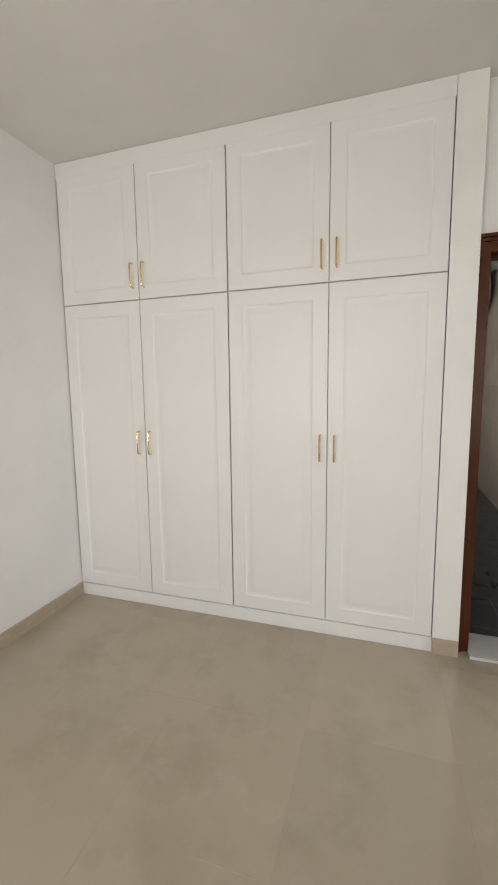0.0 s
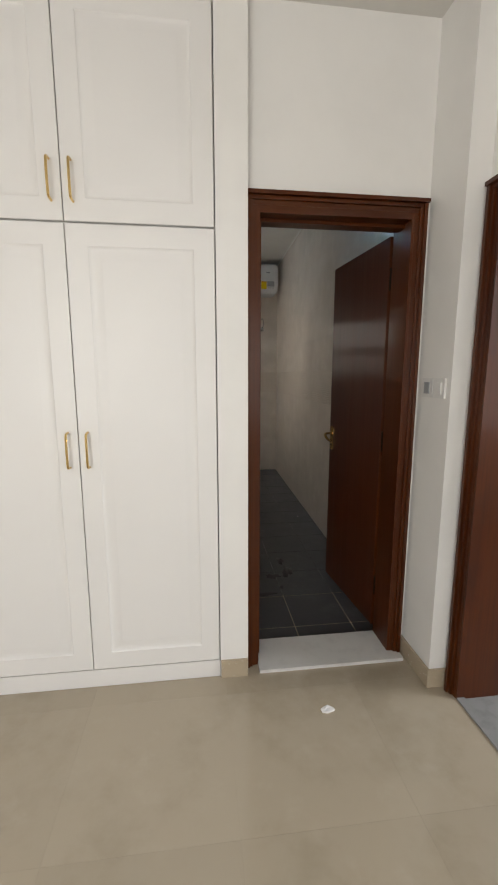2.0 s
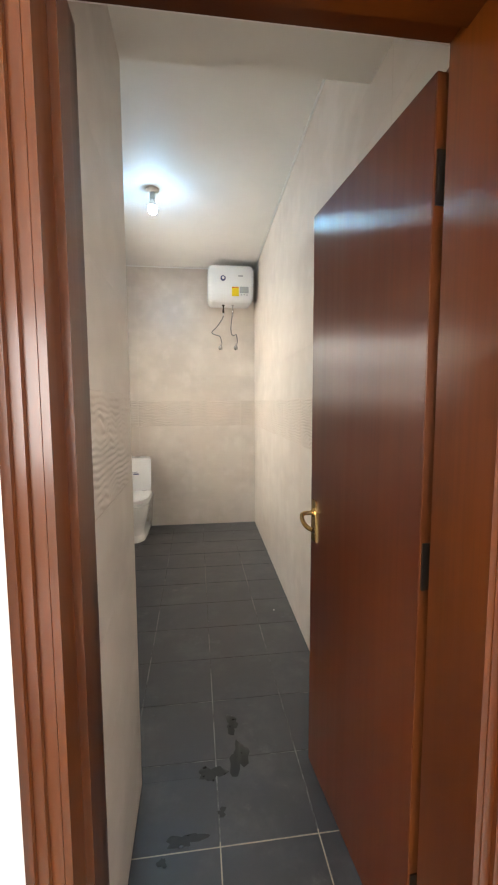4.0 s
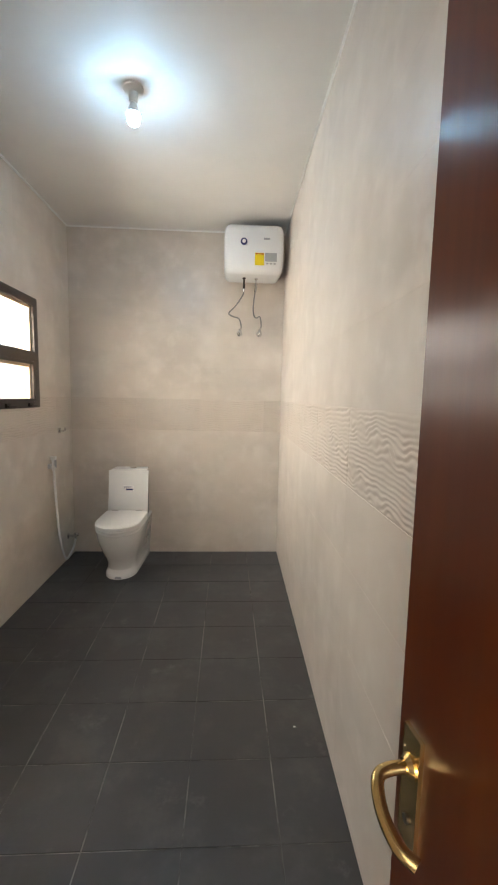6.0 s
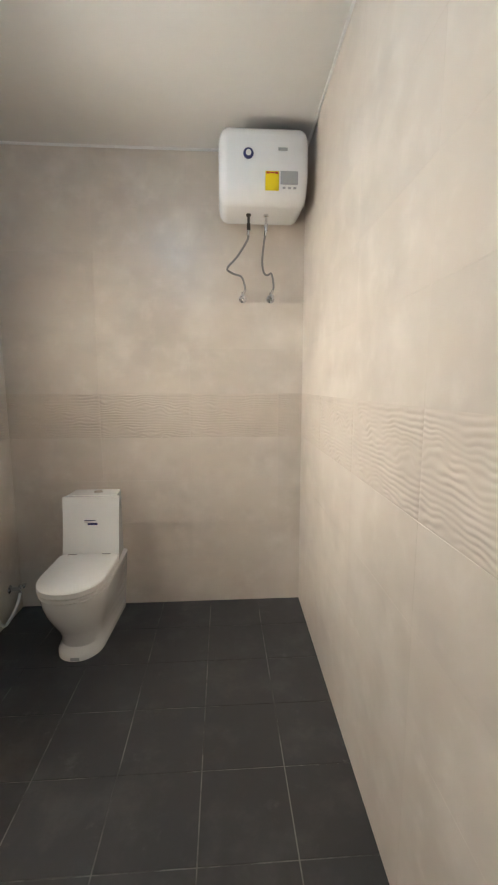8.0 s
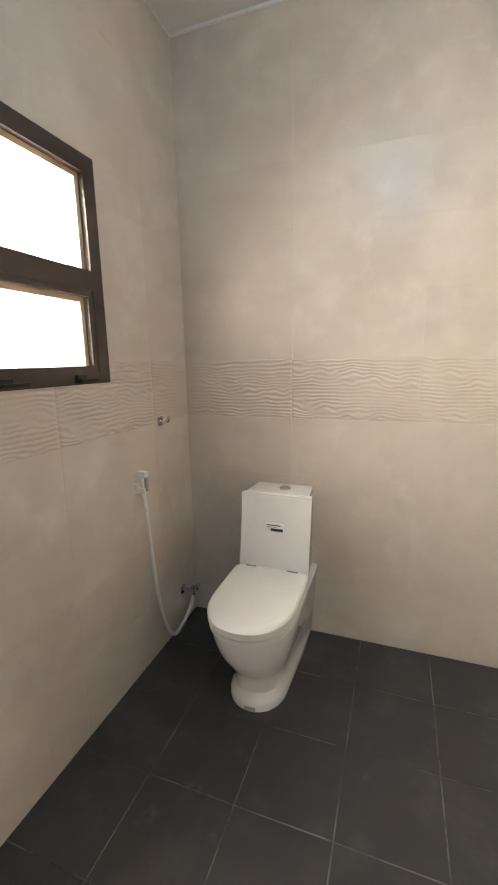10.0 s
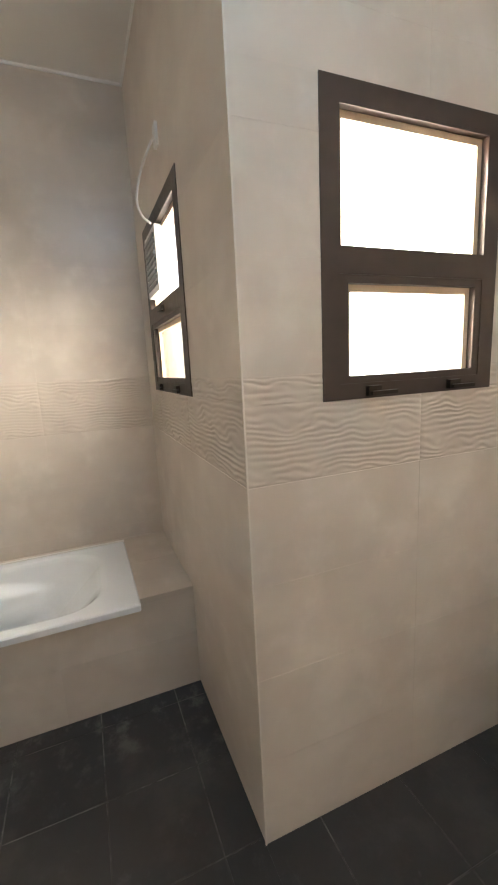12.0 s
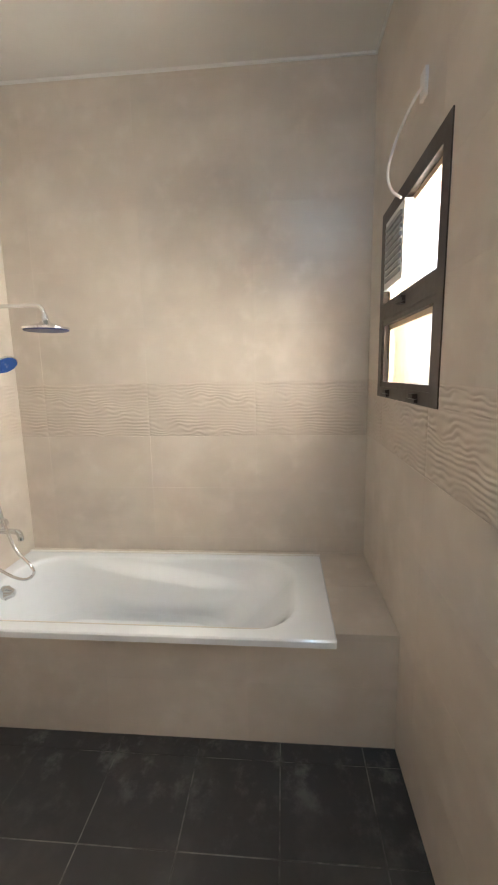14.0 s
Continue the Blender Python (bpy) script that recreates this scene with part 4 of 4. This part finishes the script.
HEADTURN = pose(0, 0.185, 0.05, 38, 0, -20)
hand = thing("hand_shower", "chrome hand shower with blue face on a hose", "hand shower", (SX, YS + 0.055, 1.545))
bm = bmesh.new()
revolve(bm, [(0.024, -0.055), (0.022, -0.035), (0.012, -0.025), (0.012, 0.06)], (-0.0, 0, -0.03), "y", 16)
part("bracket", bm, CHROME, hand)
bm = bmesh.new()
tube(bm, [(0, 0.075, -0.16), (0, 0.085, -0.06), (0, 0.12, 0.02), (0, 0.16, 0.05)], 0.011, n=12)
part("handle", bm, CHROME, hand)
bm = bmesh.new()
revolve(bm, [(0.012, 0.03), (0.045, 0.012), (0.056, 0.0), (0.056, -0.006)], n=24)
bmesh.ops.transform(bm, matrix=HEADTURN, verts=bm.verts)
part("head", bm, CHROME, hand)
bm = bmesh.new()
revolve(bm, [(0.052, -0.0065), (0.051, -0.010), (0.001, -0.0105)], n=24)
bmesh.ops.transform(bm, matrix=HEADTURN, verts=bm.verts)
part("spray_face", bm, BLUE, hand, "blue spray face")
bm = bmesh.new()
tube(bm, [(0, 0.074, -0.16), (0.02, 0.075, -0.32), (0.05, 0.10, -0.56), (0.06, 0.165, -0.80), (0.06, 0.238, -0.90), (0.06, 0.252, -0.945), (0.06, 0.205, -0.975), (0.05, 0.12, -0.96), (0.04, 0.03, -0.90), (0.03, 0.0, -0.775)], 0.0075, n=10, steps=10, ribbed=0.05)
part("hose", bm, CHROME, hand, "flexible chrome hose")

# ---------------------------------------------------------------- small leftovers on the floors
rng = random.Random(4)


def blot(x, y, r, sx=1.0, sy=1.0):
    bm = bmesh.new()
    ph = [rng.uniform(0, 6.28) for _ in range(4)]
    ring = []
    for i in range(30):
        a = 2 * math.pi * i / 30
        k = r * (1 + 0.28 * math.sin(2 * a + ph[0]) + 0.2 * math.sin(3 * a + ph[1]) + 0.14 * math.sin(5 * a + ph[2]) + 0.1 * math.sin(9 * a + ph[3]))
        ring.append((x + sx * k * math.cos(a), y + sy * k * math.sin(a)))
    loft(bm, [[(px, py, 0.0002) for px, py in ring], [(x + (px - x) * 0.97, y + (py - y) * 0.97, 0.0012) for px, py in ring]])
    ob = new("wet_stain", finish("wet_stain", bm, STAIN))
    return tagged(ob, "dark wet stain on the anthracite floor tiles", "stain", "stains by the door")


for x, y, r, sx, sy in ((0.30, 0.96, 0.040, 1.1, 0.9), (0.415, 1.02, 0.045, 0.8, 1.7), (0.40, 1.20, 0.03, 1.0, 1.5), (0.20, 0.72, 0.03, 1.8, 0.8), (0.33, 0.80, 0.016, 1, 1), (0.13, 0.66, 0.012, 1, 1.4)):
    blot(x, y, r, sx, sy)

bm = bbox(0.779, 0.789, 2.190, 2.196, 0.0, 0.003, 0.001, 1)
tagged(new("plaster_chip", finish("plaster_chip", bm, PAPER)), "tiny white plaster chip on the dark floor", "debris")


def floor_glint(x, y):
    """A crumpled white piece that stands in for a bright reflection in the floor."""
    bm = bmesh.new()
    top = [(-0.026, -0.010, 0.006), (-0.008, -0.017, 0.011), (0.012, -0.012, 0.005), (0.030, -0.006, 0.010), (0.026, 0.011, 0.004), (0.004, 0.018, 0.012), (-0.016, 0.014, 0.006), (-0.029, 0.004, 0.009)]
    loft(bm, [[(x + u, y + v, 0.0002) for u, v, w in top], [(x + u, y + v, w) for u, v, w in top], [(x + u * 0.45, y + v * 0.4, 0.013 - w * 0.5) for u, v, w in top]])
    return tagged(new("floor_reflection", finish("floor_reflection", bm, PAPER, False)), "small white piece standing in for a bright reflection on the beige floor", "debris")


# white shape in place of a reflected highlight on the polished tiles
floor_glint(0.318, -0.262)
tagged(new("corner_trim", finish("corner_trim", bbox(XW - 0.002, XW + 0.0030, YO - 0.0030, YO + 0.002, 0, CZ - 0.02, 0.001, 1), GROUT_WALL)), "white grouted edge of the tiled wall corner", "trim", kind="structure")

# ---------------------------------------------------------------- wall tiles
meshes = {}


def tile_mesh(w, h, material, t=G, chamfer=0.0003):
    """A tile with a chamfered face towards -y, its lower left corner at the origin."""
    key = (round(w, 4), round(h, 4), material.name, t)
    if key not in meshes:
        c = chamfer
        bm = bmesh.new()
        loft(bm, [[(i, y, i), (w - i, y, i), (w - i, y, h - i), (i, y, h - i)] for i, y in ((0, t), (0, c), (c, 0))])
        meshes[key] = finish("tile", bm, material, False)
    return meshes[key]


def relief_mesh(w, h, variant):
    """A tile with flowing horizontal ridges."""
    key = (round(w, 4), round(h, 4), "relief", variant)
    if key not in meshes:
        nx, nz = max(3, int(w / 0.009)), 100
        verts, faces = [], []
        off = 1.7 * variant
        for k in range(nz + 1):
            z = h * k / nz
            for i in range(nx + 1):
                x = w * i / nx
                u = x + off
                warp = 0.010 * math.sin(11 * u + 1.4 * math.sin(9.5 * z + off)) + 0.007 * math.sin(23 * u + 14 * z + off) + 0.006 * math.sin(41 * u - 29 * z) + 0.003 * math.sin(83 * u + 47 * z) + 0.009 * math.sin(6.1 * u + 38 * z + 2 * off)
                ph = (z + warp * (0.6 + 0.4 * math.sin(3 * z / h * 3.14 + u * 4))) / 0.0188
                s = 0.5 + 0.5 * math.sin(2 * math.pi * ph)
                ridge = s ** 0.8 * (0.68 + 0.32 * math.sin(17 * u + 31 * z + 2 * math.sin(7 * u)))
                edge = min(1, x / 0.004, (w - x) / 0.004, z / 0.005, (h - z) / 0.005)
                verts.append((x, 0.0011 - 0.0033 * ridge * max(edge, 0.0), z))
        for k in range(nz):
            for i in range(nx):
                a = k * (nx + 1) + i
                faces.append((a, a + 1, a + nx + 2, a + nx + 1))
        me = bpy.data.meshes.new("relief_tile")
        me.from_pydata(verts, [], faces)
        me.materials.append(RELIEF)
        for p in me.polygons:
            p.use_smooth = True
        meshes[key] = me
    return meshes[key]


def minus(rect, hole):
    a0, a1, z0, z1 = rect
    h0, h1, k0, k1 = hole
    if a1 <= h0 or a0 >= h1 or z1 <= k0 or z0 >= k1:
        return [rect]
    out = []
    if z0 < k0:
        out.append((a0, a1, z0, k0))
    if z1 > k1:
        out.append((a0, a1, k1, z1))
    lo, hi = max(z0, k0), min(z1, k1)
    if a0 < h0:
        out.append((a0, h0, lo, hi))
    if a1 > h1:
        out.append((h1, a1, lo, hi))
    return out


ROW, FIRST, BAND = 0.298, 0.002, 4
J = 0.0003  # joint


def tile_wall(parent, origin, normal, length, first_joint, top, bottom=0.0, holes=(), first=FIRST):
    """Lays 0.6 x 0.3 m tiles on a wall: origin is the face's lower left corner seen from the room."""
    n = Vector(normal)
    u = Vector((0, 0, 1)).cross(n)
    joints = [0.0]
    j = first_joint
    while j < length - 0.02:
        if j > 0.02:
            joints.append(j)
        j += 0.6
    joints.append(length)
    count = 0
    for row in range(11):
        z0, z1 = first + ROW * row, first + ROW * (row + 1)
        z0 = 0.0 if row == 0 else z0
        z0, z1 = max(z0, bottom), min(z1, top)
        if z1 - z0 < 0.01:
            continue
        for a0, a1 in zip(joints, joints[1:]):
            rects = [(a0 + J / 2, a1 - J / 2, z0 + J / 2, z1 - J / 2)]
            for hole in holes:
                rects = [r for q in rects for r in minus(q, hole)]
            for b0, b1, y0, y1 in rects:
                if b1 - b0 < 0.006 or y1 - y0 < 0.006:
                    continue
                count += 1
                me = relief_mesh(b1 - b0, y1 - y0, count % 3) if row == BAND else tile_mesh(b1 - b0, y1 - y0, TILE)
                ob = new("wave_tile" if row == BAND else "tile", me)
                p = Vector(origin) + u * b0 + Vector((0, 0, y0))
                ob.parent = parent
                ob.matrix_basis = Matrix(((u.x, -n.x, 0, p.x), (u.y, -n.y, 0, p.y), (0, 0, 1, p.z), (0, 0, 0, 1)))


TOP = CZ - 0.014
tile_wall(wall_north, (XW, YN, 0), (0, -1, 0), XR - XW, 0.6, TOP)
tile_wall(wall_east, (XR, YN, 0), (-1, 0, 0), YN - 0.32, 0.6, TOP, holes=((YN - PE - 0.001, 9, SOFFIT, 4),))
tile_wall(wall_west, (XW, YO, 0), (1, 0, 0), YN - YO, 0.6, TOP, holes=((W1[0] - YO + 0.004, W1[1] - YO - 0.004, W1[2] + 0.004, W1[3] - 0.004),))
tile_wall(wall_bath_north, (XB, YO, 0), (0, -1, 0), XW - XB, 0.32, TOP, holes=((W2[0] - XB + 0.004, W2[1] - XB - 0.004, W2[2] + 0.004, W2[3] - 0.004), (-1, LX - XB, -1, TZ)))
tile_wall(wall_bath_west, (XB, YS, 0), (1, 0, 0), YO - YS, 0.159, TOP, TZ)
tile_wall(wall_bath_south, (-0.133 - G, YS, 0), (0, 1, 0), -0.133 - G - XB, 0.6, TOP, holes=((-0.133 - G - LX, 9, -1, TZ),))
tile_wall(wall_passage, (PX, 0.322, 0), (1, 0, 0), PE - 0.322, 0.04, SOFFIT)
tile_wall(wall_passage, (PX - G, PE, 0), (0, 1, 0), PX + 0.133, 0.6, TOP)
tile_wall(wall_passage, (-0.133 - G, PE - G, 0), (-1, 0, 0), PE - G - YS, 0.6, TOP)
tile_wall(surround, (LX, YS, 0), (1, 0, 0), YO - YS, 0.155, TZ - 0.008, first=-0.023, holes=((-1, TY1 - YS, TZ - 0.038, 1),))


def ledge_tile(x0, x1, y0, y1, z):
    w, h = x1 - x0, y1 - y0
    ob = new("tile", tile_mesh(w, h, TILE))
    ob.parent = surround
    # laid flat: the face looks up
    ob.matrix_basis = Matrix(((1, 0, 0, x0), (0, 0, 1, y0), (0, -1, 0, z), (0, 0, 0, 1)))


for x0, x1 in ((XB + 0.001, -2.16), (-2.158, LX)):
    ledge_tile(x0, x1, TY1 + 0.001, YO - 0.001, TZ - 0.006)

# white bead where the tiles meet the ceiling
for nm, c in (("n", (XW, XR, YN - 0.010, YN)), ("e", (XR - 0.010, XR, PE, YN - 0.010)), ("w", (XW, XW + 0.010, YO, YN - 0.010)), ("bn", (XB, XW, YO - 0.010, YO)), ("bw", (XB, XB + 0.010, YS, YO - 0.010)), ("bs", (XB + 0.010, -0.142, YS, YS + 0.010)), ("p", (-0.142, XR - 0.010, PE, PE + 0.010))):
    bead = structure("trim", bbox(*c, CZ - 0.013, CZ - 0.001), SEALANT, "white sealant bead between tiles and ceiling", "trim")
    if nm == "e":
        bead.matrix_world = SKEW

# ---------------------------------------------------------------- floor tiles


def floor_tiles(parent, x0, x1, y0, y1, px, py, pitch, joint, material, z, t, skip=()):
    def cuts(a, b, p):
        c = p + math.ceil((a - p) / pitch) * pitch
        out = [a]
        while c < b - 1e-6:
            if c > a + 0.004:
                out.append(c)
            c += pitch
        return out + [b]

    xs, ys = cuts(x0, x1, px), cuts(y0, y1, py)
    for a0, a1 in zip(xs, xs[1:]):
        for b0, b1 in zip(ys, ys[1:]):
            rect = (a0 + joint / 2, a1 - joint / 2, b0 + joint / 2, b1 - joint / 2)
            rects = [rect]
            for hole in skip:
                rects = [r for q in rects for r in minus(q, hole)]
            for r in rects:
                w, h = r[1] - r[0], r[3] - r[2]
                if w < 0.008 or h < 0.008:
                    continue
                ob = new("tile", tile_mesh(w, h, material, t, 0.0002 if material is BEIGE else 0.0007))
                ob.parent = parent
                ob.matrix_basis = Matrix(((1, 0, 0, r[0]), (0, 0, 1, r[2]), (0, -1, 0, z), (0, 0, 0, 1)))


FP = 0.336
floor_tiles(floor_bathroom, LX, XR, 0.236, YN, -0.018, 3.373, FP, 0.0045, DARKTILE, 0.0, 0.002, skip=((-9, XW, YO, 9), (-9, PX, -9, PE - 0.001), (-9, -0.133, -9, YS)))
floor_tiles(floor_bedroom, BW, BE, BS, -0.004, -1.310, -0.72, 0.6, 0.00025, BEIGE, 0.0, 0.0012, skip=((0.829, 2, -0.181, 1),))
